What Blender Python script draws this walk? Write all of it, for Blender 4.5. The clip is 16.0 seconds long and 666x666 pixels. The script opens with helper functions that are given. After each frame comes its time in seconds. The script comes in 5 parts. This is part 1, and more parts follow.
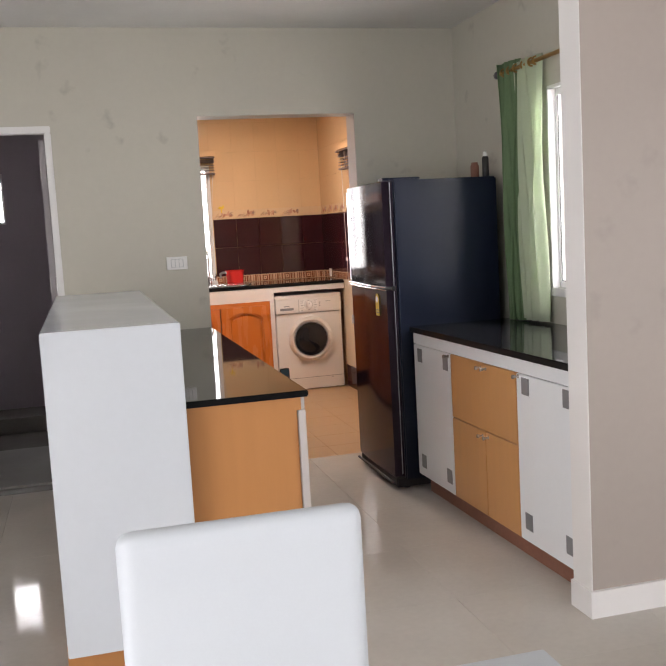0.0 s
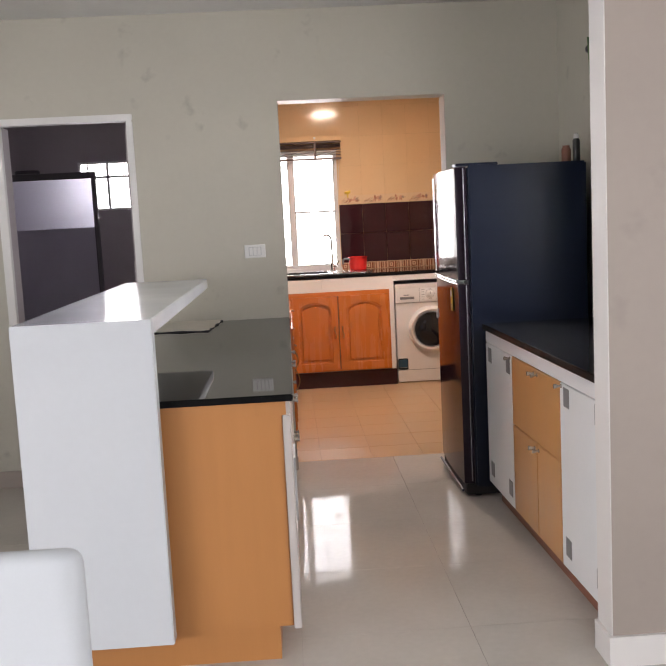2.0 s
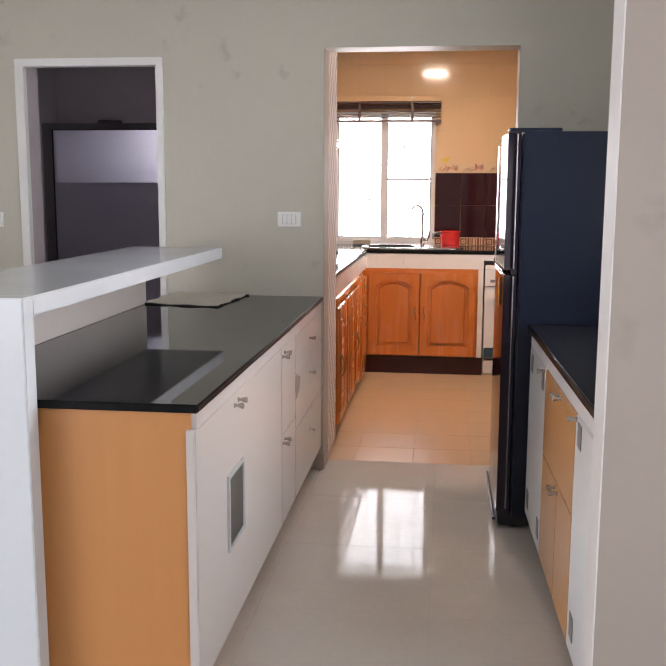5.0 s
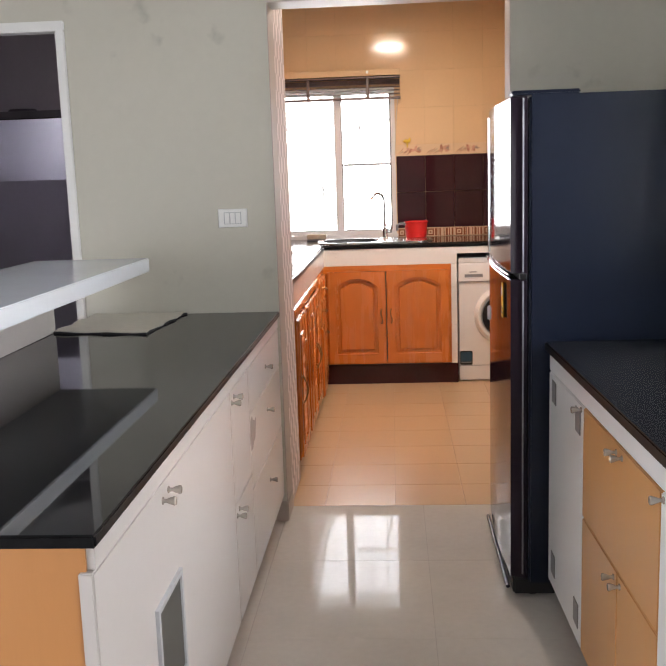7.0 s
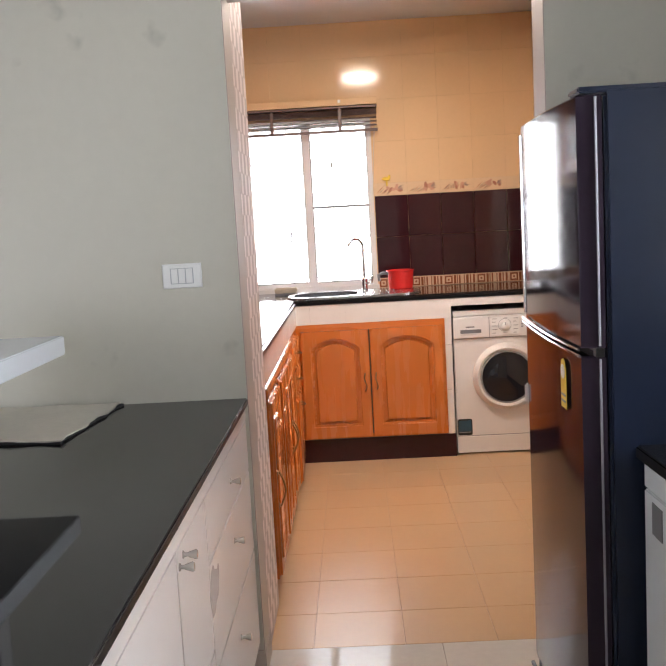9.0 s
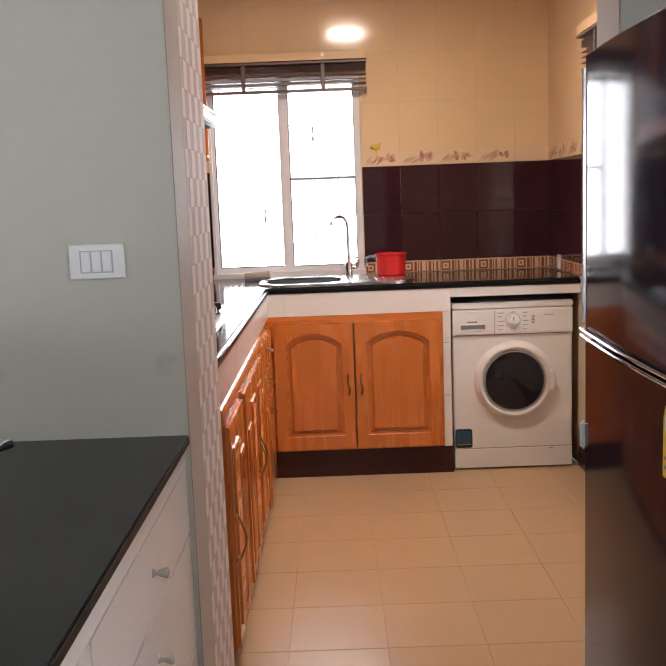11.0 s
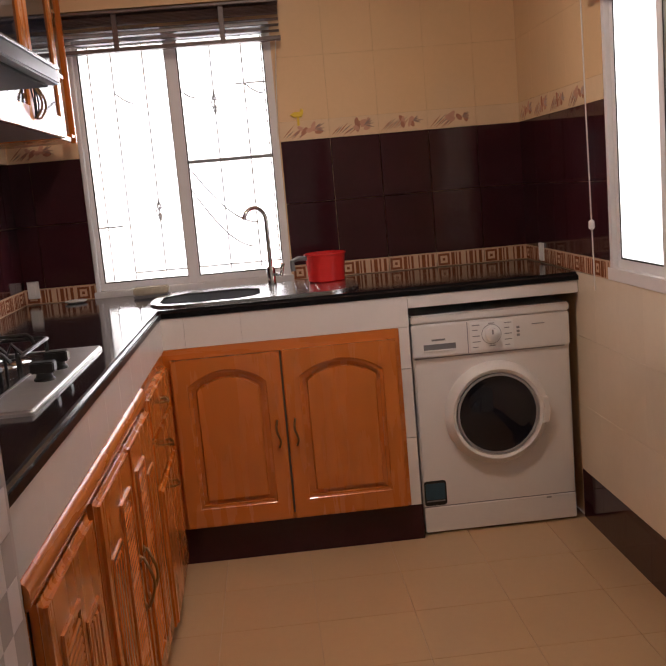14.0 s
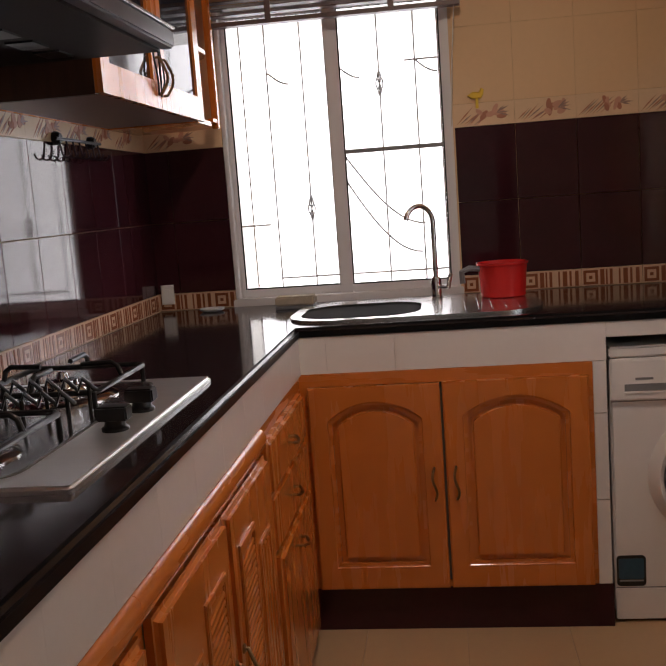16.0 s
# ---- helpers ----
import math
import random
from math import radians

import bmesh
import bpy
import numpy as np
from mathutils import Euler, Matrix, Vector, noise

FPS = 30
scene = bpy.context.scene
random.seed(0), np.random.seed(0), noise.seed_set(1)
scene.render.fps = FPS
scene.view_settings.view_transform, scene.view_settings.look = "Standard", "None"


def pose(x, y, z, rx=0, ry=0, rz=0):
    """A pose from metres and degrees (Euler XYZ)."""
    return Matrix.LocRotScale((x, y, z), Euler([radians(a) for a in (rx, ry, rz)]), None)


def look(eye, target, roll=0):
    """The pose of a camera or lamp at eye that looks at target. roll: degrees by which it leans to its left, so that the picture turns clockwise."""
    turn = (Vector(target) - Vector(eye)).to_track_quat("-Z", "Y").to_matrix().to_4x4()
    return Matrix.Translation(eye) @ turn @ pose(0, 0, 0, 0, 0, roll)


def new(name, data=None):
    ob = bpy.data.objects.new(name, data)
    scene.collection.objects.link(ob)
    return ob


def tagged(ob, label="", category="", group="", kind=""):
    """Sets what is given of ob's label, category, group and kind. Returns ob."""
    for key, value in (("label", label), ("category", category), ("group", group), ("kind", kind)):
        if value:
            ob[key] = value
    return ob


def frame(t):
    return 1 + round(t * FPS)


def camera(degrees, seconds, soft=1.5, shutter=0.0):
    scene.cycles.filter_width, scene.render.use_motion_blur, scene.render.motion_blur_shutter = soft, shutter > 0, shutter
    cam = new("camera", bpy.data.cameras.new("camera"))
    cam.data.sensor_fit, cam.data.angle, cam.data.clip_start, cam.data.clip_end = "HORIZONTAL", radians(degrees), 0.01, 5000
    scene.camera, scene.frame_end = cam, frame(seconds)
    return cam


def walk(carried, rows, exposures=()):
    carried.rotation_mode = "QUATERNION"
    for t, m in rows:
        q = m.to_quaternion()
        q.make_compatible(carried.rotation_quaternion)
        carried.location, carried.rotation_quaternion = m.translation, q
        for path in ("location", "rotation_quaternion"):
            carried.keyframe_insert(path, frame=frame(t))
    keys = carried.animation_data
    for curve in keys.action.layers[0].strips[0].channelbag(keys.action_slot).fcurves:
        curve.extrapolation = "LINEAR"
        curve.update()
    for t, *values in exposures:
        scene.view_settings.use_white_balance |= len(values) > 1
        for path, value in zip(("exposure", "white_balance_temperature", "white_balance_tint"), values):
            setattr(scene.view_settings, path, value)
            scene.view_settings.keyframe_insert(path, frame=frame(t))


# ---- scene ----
cam = camera(39.8, 16.0)
PATH = [
    (0, (-0.703, -5.442, 1.457), (-0.192, -3.522, 1.23), -3.2),
    (0.5, (-0.538, -5.349, 1.459), (-0.128, -3.409, 1.201), -2.6),
    (1, (-0.375, -5.35, 1.456), (-0.046, -3.398, 1.171), -2.9),
    (1.5, (-0.158, -5.36, 1.47), (0.041, -3.388, 1.205), -1.8),
    (2, (0.012, -5.325, 1.459), (0.101, -3.342, 1.215), -2.9),
    (2.5, (0.167, -5.221, 1.467), (0.177, -3.237, 1.21), -1.2),
    (3, (0.326, -5.157, 1.461), (0.262, -3.177, 1.186), -1.4),
    (3.5, (0.499, -5.085, 1.46), (0.345, -3.113, 1.167), -0.9),
    (6, (0.625, -4.196, 1.443), (0.38, -2.238, 1.116), 0.3),
    (6.5, (0.556, -3.966, 1.438), (0.351, -2.007, 1.092), -0.8),
    (7, (0.48, -3.762, 1.454), (0.345, -1.795, 1.12), -1.9),
    (7.5, (0.461, -3.526, 1.431), (0.333, -1.553, 1.13), -2.0),
    (8, (0.434, -3.284, 1.435), (0.289, -1.306, 1.177), -2.1),
    (8.5, (0.389, -3.037, 1.429), (0.275, -1.056, 1.177), -3.0),
    (9, (0.353, -2.818, 1.44), (0.301, -0.833, 1.201), -3.2),
    (11.5, (0.337, -1.788, 1.411), (0.331, 0.191, 1.12), -2.2),
    (12, (0.369, -1.594, 1.412), (0.364, 0.385, 1.127), -2.3),
    (12.5, (0.378, -1.414, 1.398), (0.395, 0.562, 1.089), -1.9),
    (13, (0.359, -1.209, 1.418), (0.462, 0.762, 1.094), -3.6),
    (13.5, (0.393, -1.013, 1.402), (0.52, 0.955, 1.064), -3.8),
    (14, (0.418, -0.779, 1.386), (0.54, 1.193, 1.071), -5.0),
    (14.5, (0.468, -0.597, 1.375), (0.518, 1.379, 1.074), -4.4),
    (15, (0.428, -0.42, 1.37), (0.368, 1.551, 1.037), -4.6),
    (15.5, (0.446, -0.269, 1.363), (0.251, 1.694, 1.034), -4.1),
    (16, (0.464, -0.147, 1.371), (0.209, 1.816, 1.083), -4.2),
]
walk(cam, [(t, look(eye, target, roll)) for t, eye, target, roll in PATH],
     [(0, -0.05, 6500, 13), (2.5, -0.10, 6450, 14), (7, 0.05, 6250, 10.5), (8, 0.22, 6200, 9), (9.2, 0.12, 6050, 10),
      (11.3, -0.16, 6050, 11), (12.5, -0.28, 6100, 13), (13.5, -0.88, 6400, 16), (14.0, -1.1, 6400, 16), (14.5, -1.3, 6400, 16),
      (15.2, -1.5, 6400, 15), (16, -1.6, 6400, 15)])

# ---- light ----
world = bpy.data.worlds.new("world")
scene.world = world
world.use_nodes = True
wn = world.node_tree.nodes
sky = wn.new("ShaderNodeTexSky")
sky.sky_type = "NISHITA"
sky.sun_disc = False
sky.sun_elevation, sky.sun_rotation = radians(50), radians(200)
world.node_tree.links.new(sky.outputs[0], wn["Background"].inputs[0])
wn["Background"].inputs[1].default_value = 0.12
sun = new("sun", bpy.data.lights.new("sun", "SUN"))
sun.data.energy, sun.data.angle, sun.data.color = 1.0, radians(12), (1, 0.95, 0.88)
sun.matrix_world = look((-8, -14, 22), (0, 0, 0))


def area_lamp(name, eye, target, w, h, watts, colour):
    lamp = new(name, bpy.data.lights.new(name, "AREA"))
    lamp.data.shape, lamp.data.size, lamp.data.size_y = "RECTANGLE", w, h
    lamp.data.energy, lamp.data.color = watts, colour
    lamp.matrix_world = look(eye, target)
    return lamp


DAY = (1.0, 0.975, 1.0)
area_lamp("daylight_kitchen_back", (0.08, 3.58, 1.52), (0.08, 0, 1.3), 0.8, 1.0, 16, (0.98, 0.96, 1.0))
area_lamp("daylight_kitchen_right", (1.86, 1.85, 1.52), (0, 1.85, 1.2), 0.8, 1.0, 12, (0.98, 0.96, 1.0))
area_lamp("daylight_dining", (1.85, -1.62, 1.58), (-1, -1.8, 1.0), 0.9, 1.0, 34, (1, 0.98, 0.98))
# two invented fill lights at the unseen sides of the living room
area_lamp("fill_living_west", (-3.78, -6.4, 1.05), (0, -4.6, 0.8), 4.0, 1.8, 112, DAY)
area_lamp("fill_living_east", (4.38, -7.5, 1.05), (0, -5.0, 0.9), 4.0, 1.8, 116, DAY)
area_lamp("daylight_bathroom", (-1.58, 3.44, 1.87), (-1.80, 0, 0.9), 0.50, 0.44, 18, DAY)
bulb = new("kitchen_bulb", bpy.data.lights.new("kitchen_bulb", "AREA"))
bulb.data.shape, bulb.data.size = "DISK", 0.26
bulb.data.energy, bulb.data.color = 37, (1, 0.80, 0.64)
bulb.matrix_world = look((0.48, 1.70, 2.60), (0.48, 1.70, 0))


# ---- materials ----
def mat(name, colour, rough=0.5, metal=0.0, var=0.08, scale=2.5, fine=45.0, bump=0.0, stretch=(1, 1, 1), rvar=0.06,
        tint=None, piece=0.0, coat=0.0, trans=0.0, emit=0.0, smudge=0.0, ior=1.5):
    m = bpy.data.materials.new(name)
    m.use_nodes = True
    nt = m.node_tree
    N, L = nt.nodes, nt.links
    b = N["Principled BSDF"]
    b.inputs["Metallic"].default_value = metal
    b.inputs["IOR"].default_value = ior
    b.inputs["Coat Weight"].default_value = coat
    b.inputs["Coat Roughness"].default_value = 0.12
    b.inputs["Transmission Weight"].default_value = trans
    if emit:
        b.inputs["Emission Color"].default_value = (*colour, 1)
        b.inputs["Emission Strength"].default_value = emit
    geo = N.new("ShaderNodeNewGeometry")
    mp = N.new("ShaderNodeMapping")
    mp.inputs["Scale"].default_value = stretch
    mp.inputs["Location"].default_value = (3.37, 5.21, 7.53)
    L.new(geo.outputs["Position"], mp.inputs["Vector"])
    n1, n2 = N.new("ShaderNodeTexNoise"), N.new("ShaderNodeTexNoise")
    n1.inputs["Scale"].default_value, n1.inputs["Detail"].default_value = scale, 4
    n2.inputs["Scale"].default_value, n2.inputs["Detail"].default_value = fine, 5
    for n in (n1, n2):
        L.new(mp.outputs[0], n.inputs["Vector"])
    add = N.new("ShaderNodeMath")
    add.operation = "MULTIPLY_ADD"
    add.inputs[1].default_value = 0.4
    L.new(n2.outputs[0], add.inputs[0])
    L.new(n1.outputs[0], add.inputs[2])
    rng = N.new("ShaderNodeMapRange")
    rng.inputs["From Min"].default_value, rng.inputs["From Max"].default_value = 0.45, 0.95
    L.new(add.outputs[0], rng.inputs["Value"])
    mix = N.new("ShaderNodeMix")
    mix.data_type = "RGBA"
    dark = tint or tuple(c * (1 - 2 * var) for c in colour)
    mix.inputs[6].default_value = (*dark, 1)
    mix.inputs[7].default_value = (*[min(1, c * (1 + var * 0.5)) for c in colour], 1)
    L.new(rng.outputs[0], mix.inputs[0])
    out = mix.outputs[2]
    if smudge:
        spot = N.new("ShaderNodeTexVoronoi")
        spot.inputs["Scale"].default_value, spot.inputs["Randomness"].default_value = 4.2, 0.9
        warp = N.new("ShaderNodeMixRGB")
        warp.blend_type, warp.inputs[0].default_value = "ADD", 0.16
        L.new(geo.outputs["Position"], warp.inputs[1])
        n3 = N.new("ShaderNodeTexNoise")
        n3.inputs["Scale"].default_value = 14
        L.new(geo.outputs["Position"], n3.inputs["Vector"])
        L.new(n3.outputs["Color"], warp.inputs[2])
        L.new(warp.outputs[0], spot.inputs["Vector"])
        sr = N.new("ShaderNodeMapRange")
        sr.inputs["From Min"].default_value, sr.inputs["From Max"].default_value = 0.02, 0.19
        sr.inputs["To Min"].default_value, sr.inputs["To Max"].default_value = 1 - smudge, 1
        L.new(spot.outputs["Distance"], sr.inputs["Value"])
        hs = N.new("ShaderNodeHueSaturation")
        L.new(sr.outputs[0], hs.inputs["Value"])
        L.new(out, hs.inputs["Color"])
        out = hs.outputs[0]
    if piece:
        info = N.new("ShaderNodeObjectInfo")
        hsv = N.new("ShaderNodeHueSaturation")
        pr = N.new("ShaderNodeMapRange")
        pr.inputs["To Min"].default_value, pr.inputs["To Max"].default_value = 1 - piece, 1 + piece
        L.new(info.outputs["Random"], pr.inputs["Value"])
        L.new(pr.outputs[0], hsv.inputs["Value"])
        L.new(out, hsv.inputs["Color"])
        out = hsv.outputs[0]
    L.new(out, b.inputs["Base Color"])
    rr = N.new("ShaderNodeMapRange")
    rr.inputs["To Min"].default_value, rr.inputs["To Max"].default_value = max(0.02, rough - rvar), min(1, rough + rvar)
    L.new(n1.outputs[0], rr.inputs["Value"])
    L.new(rr.outputs[0], b.inputs["Roughness"])
    if bump:
        bp = N.new("ShaderNodeBump")
        bp.inputs["Strength"].default_value = min(1, bump)
        bp.inputs["Distance"].default_value = 0.004
        L.new(add.outputs[0], bp.inputs["Height"])
        L.new(bp.outputs[0], b.inputs["Normal"])
    return m


WALL = mat("painted_plaster_warm_grey", (0.535, 0.516, 0.447), 0.45, var=0.03, scale=1.3, fine=30, bump=0.03, smudge=0.2)
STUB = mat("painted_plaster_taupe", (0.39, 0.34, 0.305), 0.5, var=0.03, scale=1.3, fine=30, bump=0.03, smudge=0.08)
CEIL = mat("ceiling_paint", (0.72, 0.72, 0.70), 0.8, var=0.04, bump=0.05)
WHITE = mat("white_gloss_paint", (0.78, 0.78, 0.77), 0.4, var=0.02, rvar=0.02)
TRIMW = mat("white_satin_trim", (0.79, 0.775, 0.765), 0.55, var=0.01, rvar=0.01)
LAMIN = mat("white_laminate", (0.60, 0.635, 0.675), 0.17, var=0.02, scale=1.5)
# cabinet white in two tones: shaded for the island, cool and daylit for the low doors
CABWHITE = mat("cabinet_white_shaded", (0.51, 0.475, 0.455), 0.3, var=0.02, scale=1.5)
LOWWHITE = mat("cabinet_white_daylit", (0.76, 0.78, 0.80), 0.3, var=0.02, scale=1.5)
ORANGE = mat("orange_beech_laminate", (0.47, 0.21, 0.07), 0.38, var=0.025, scale=2, fine=25, stretch=(14, 14, 1))
ORANGE2 = mat("orange_beech_door", (0.54, 0.27, 0.095), 0.33, var=0.03, scale=2, fine=25, stretch=(14, 14, 1))
PLINTH = mat("red_brown_plinth", (0.26, 0.11, 0.07), 0.5, var=0.15)
GRANITE = mat("black_granite", (0.010, 0.010, 0.011), 0.035, var=0.5, scale=30, fine=300, tint=(0.013, 0.013, 0.014), rvar=0.01, ior=1.34)
KGRANITE = mat("dark_brown_granite", (0.009, 0.008, 0.009), 0.10, var=0.5, scale=30, fine=250, tint=(0.022, 0.014, 0.013), rvar=0.02, ior=1.37)
EDGE = mat("honed_black_granite_edge", (0.008, 0.008, 0.009), 0.35, var=0.3, scale=30, fine=250, ior=1.2)
KNOBM = mat("clear_acrylic_knob", (0.52, 0.47, 0.42), 0.15, metal=0.5, var=0.05)
HATCH = mat("dark_hatch_mesh", (0.075, 0.072, 0.062), 0.5, var=0.1)
FLOORT = mat("polished_porcelain", (0.57, 0.54, 0.497), 0.05, var=0.05, scale=2.5, fine=40, rvar=0.02, piece=0.015, ior=1.19)
GROUT = mat("grey_grout", (0.45, 0.43, 0.39), 0.9)
KFLOOR = mat("cream_floor_tile", (0.50, 0.325, 0.175), 0.30, var=0.03, scale=3, fine=50, piece=0.02)
KGROUT = mat("tan_grout", (0.37, 0.255, 0.16), 0.9)
KTILE = mat("peach_wall_tile", (0.77, 0.54, 0.31), 0.12, var=0.03, scale=2, rvar=0.04, piece=0.012)
KTGROUT = mat("peach_grout", (0.75, 0.53, 0.31), 0.5)
DTILE = mat("dark_maroon_tile", (0.044, 0.011, 0.015), 0.06, var=0.12, scale=4, rvar=0.02, piece=0.06, ior=1.4)
WTILE = mat("white_glazed_tile", (0.74, 0.71, 0.68), 0.15, var=0.03, rvar=0.04, piece=0.015)
CREAMT = mat("cream_glazed_tile", (0.78, 0.68, 0.53), 0.15, var=0.03, rvar=0.04, piece=0.015)
FLOWER = mat("cream_border_tile", (0.77, 0.565, 0.355), 0.2, var=0.05, rvar=0.04)
BLOOM = mat("pink_bloom_print", (0.66, 0.36, 0.25), 0.25, var=0.15)
PETAL = mat("terracotta_flower_print", (0.50, 0.22, 0.14), 0.25, var=0.2)
STEMS = mat("grey_brown_leaf_print", (0.33, 0.21, 0.16), 0.3, var=0.2)
BORDER_L = mat("cream_mosaic", (0.72, 0.47, 0.31), 0.2, var=0.1)
BORDER_D = mat("brown_mosaic", (0.27, 0.085, 0.035), 0.2, var=0.15)
CHK_L = mat("pale_relief_tile", (0.72, 0.64, 0.625), 0.6, var=0.04, piece=0.05)
CHK_D = mat("taupe_relief_tile", (0.47, 0.405, 0.385), 0.6, var=0.04, piece=0.05)
WOOD = mat("orange_varnished_wood", (0.56, 0.162, 0.024), 0.27, var=0.025, scale=1.6, fine=16, stretch=(12, 12, 1.2), coat=0.55)
WOODH = mat("orange_varnished_wood_across", (0.56, 0.162, 0.024), 0.27, var=0.025, scale=1.6, fine=16, stretch=(1.5, 1.5, 14), coat=0.55)
FRIDGE = mat("navy_fridge_paint", (0.009, 0.0135, 0.029), 0.30, var=0.06, rvar=0.04, ior=1.36)
FDOOR = mat("glossy_dark_fridge_door", (0.022, 0.015, 0.024), 0.09, var=0.06, rvar=0.02, ior=1.2)
CHROME = mat("chrome", (0.80, 0.80, 0.80), 0.12, metal=1, var=0.02)
# steel painted near black: the shade of a deep bowl is in the colour
BOWL = mat("steel_bowl_painted_shade", (0.03, 0.03, 0.03), 0.8, var=0.1, ior=1.1)
SEAM = mat("dark_metal_seam", (0.30, 0.30, 0.33), 0.45, metal=0.8)
HOBSTEEL = mat("satin_steel", (0.86, 0.85, 0.84), 0.3, metal=0.9, var=0.04, fine=90, stretch=(1, 14, 1))
# cupboard wood toned down: shade below and at the end is in these two colours
UNDER = mat("shaded_underside_board", (0.22, 0.13, 0.10), 0.4, var=0.12)
SHADEWOOD = mat("shaded_end_board", (0.075, 0.034, 0.024), 0.5, var=0.15, stretch=(12, 12, 1.2))
HOODE = mat("dark_lacquered_steel", (0.06, 0.06, 0.075), 0.3, metal=0.4, var=0.08)
HOODU = mat("brown_black_metal", (0.022, 0.015, 0.013), 0.55, var=0.2, ior=1.3)
STEEL = mat("brushed_steel", (0.62, 0.61, 0.60), 0.24, metal=1, var=0.06, fine=90, stretch=(1, 14, 1))
BRONZE = mat("aged_bronze", (0.30, 0.185, 0.085), 0.35, metal=1, var=0.12)
BRASS = mat("brass", (0.55, 0.36, 0.14), 0.3, metal=1, var=0.06)
BLACK = mat("black_enamel", (0.012, 0.012, 0.012), 0.3, var=0.1)
RUBBER = mat("dark_rubber", (0.02, 0.02, 0.022), 0.7)
ALU = mat("white_aluminium", (0.78, 0.77, 0.77), 0.4, var=0.03)
APPL = mat("white_appliance", (0.76, 0.74, 0.72), 0.3, var=0.02)
GREYP = mat("grey_plastic", (0.30, 0.30, 0.31), 0.4)
GAP = mat("pale_grey_gap", (0.45, 0.46, 0.48), 0.5, var=0.02)
GREYV = mat("grey_vent_sticker", (0.20, 0.20, 0.21), 0.4, var=0.05)
DARKGLASS = mat("dark_door_glass", (0.011, 0.012, 0.018), 0.06, var=0.1, rvar=0.02)
GLASS = mat("clear_glass", (0.95, 0.97, 0.97), 0.03, var=0.0, trans=1.0, rvar=0.01, ior=1.45)
BATHW = mat("grey_violet_wall", (0.47, 0.42, 0.44), 0.5, var=0.05)
BATHF = mat("grey_bath_floor", (0.20, 0.185, 0.17), 0.25, var=0.08)
PANEL = mat("frosted_grey_panel", (0.62, 0.60, 0.68), 0.52, var=0.02, trans=0.8)
DOORG = mat("pale_grey_door_edge", (0.50, 0.47, 0.49), 0.45, var=0.05)
SCREENF = mat("grey_violet_metal_frame", (0.15, 0.135, 0.15), 0.4, var=0.06)
# duller grey violet for the part of the screen below the window's light
SCREENP = mat("unlit_lower_screen", (0.50, 0.47, 0.54), 0.35, var=0.04)
DARKALU = mat("dark_bronze_frame", (0.085, 0.075, 0.085), 0.35, var=0.05)
LEATHER = mat("white_leatherette", (0.55, 0.59, 0.63), 0.45, var=0.02, fine=260, bump=0.06)
CURT = mat("green_curtain", (0.24, 0.37, 0.19), 0.85, var=0.12, fine=200, stretch=(1, 1, 0.2), bump=0.1)
# same green cloth paled: the glow of window light is in the colour
CURTL = mat("backlit_green_curtain", (0.76, 0.84, 0.66), 0.8, var=0.08, fine=200)
BLIND = mat("brown_blind_slat", (0.16, 0.11, 0.10), 0.4, var=0.15)
PLASTIC = mat("white_plastic", (0.80, 0.80, 0.79), 0.3, var=0.02)
RED = mat("red_plastic", (0.62, 0.022, 0.02), 0.25, var=0.05)
PAPER = mat("cream_card", (0.70, 0.66, 0.58), 0.7, var=0.08)
YELLOW = mat("yellow_label", (0.80, 0.55, 0.04), 0.5)
BLUE = mat("blue_sticker", (0.03, 0.10, 0.16), 0.3, var=0.2)
IRON = mat("grey_painted_iron", (0.26, 0.25, 0.25), 0.5)
SKYGLOW = mat("hazy_white_outdoors", (1.0, 0.99, 0.98), 0.9, var=0.01, emit=3.8)
EASTGLOW = mat("pale_wall_outdoors", (1.0, 0.985, 0.99), 0.9, var=0.12, scale=0.9, fine=3, stretch=(1, 1.6, 0.12), emit=0.95)
LAMPGLOW = mat("opal_lamp_glass", (1.0, 0.80, 0.52), 0.4, var=0.0, emit=7)
SPONGE = mat("sponge", (0.55, 0.47, 0.36), 0.9, var=0.2, bump=0.5)
# dark grey that stands for shade in door gaps and at the hob's step
GAPSHADE = mat("painted_gap_shade", (0.10, 0.09, 0.085), 0.4)


def cloth(m, share):
    """Lets light through a cloth or frosted sheet from behind."""
    nt = m.node_tree
    b, out = nt.nodes["Principled BSDF"], nt.nodes["Material Output"]
    tr, mx = nt.nodes.new("ShaderNodeBsdfTranslucent"), nt.nodes.new("ShaderNodeMixShader")
    nt.links.new(b.inputs["Base Color"].links[0].from_socket, tr.inputs["Color"])
    mx.inputs[0].default_value = share
    nt.links.new(b.outputs[0], mx.inputs[1])
    nt.links.new(tr.outputs[0], mx.inputs[2])
    nt.links.new(mx.outputs[0], out.inputs["Surface"])


cloth(PANEL, 0.28)
cloth(SCREENP, 0.35)
cloth(CURT, 0.4)
cloth(CURTL, 0.55)


# ---- building helpers ----
PLACE = {}


def finish(bm, name, material, smooth=False):
    bmesh.ops.recalc_face_normals(bm, faces=bm.faces[:])
    me = bpy.data.meshes.new(name)
    bm.to_mesh(me)
    bm.free()
    for m in material if isinstance(material, (list, tuple)) else [material]:
        me.materials.append(m)
    if smooth:
        for p in me.polygons:
            p.use_smooth = True
        me.set_sharp_from_angle(angle=radians(38))
    return me


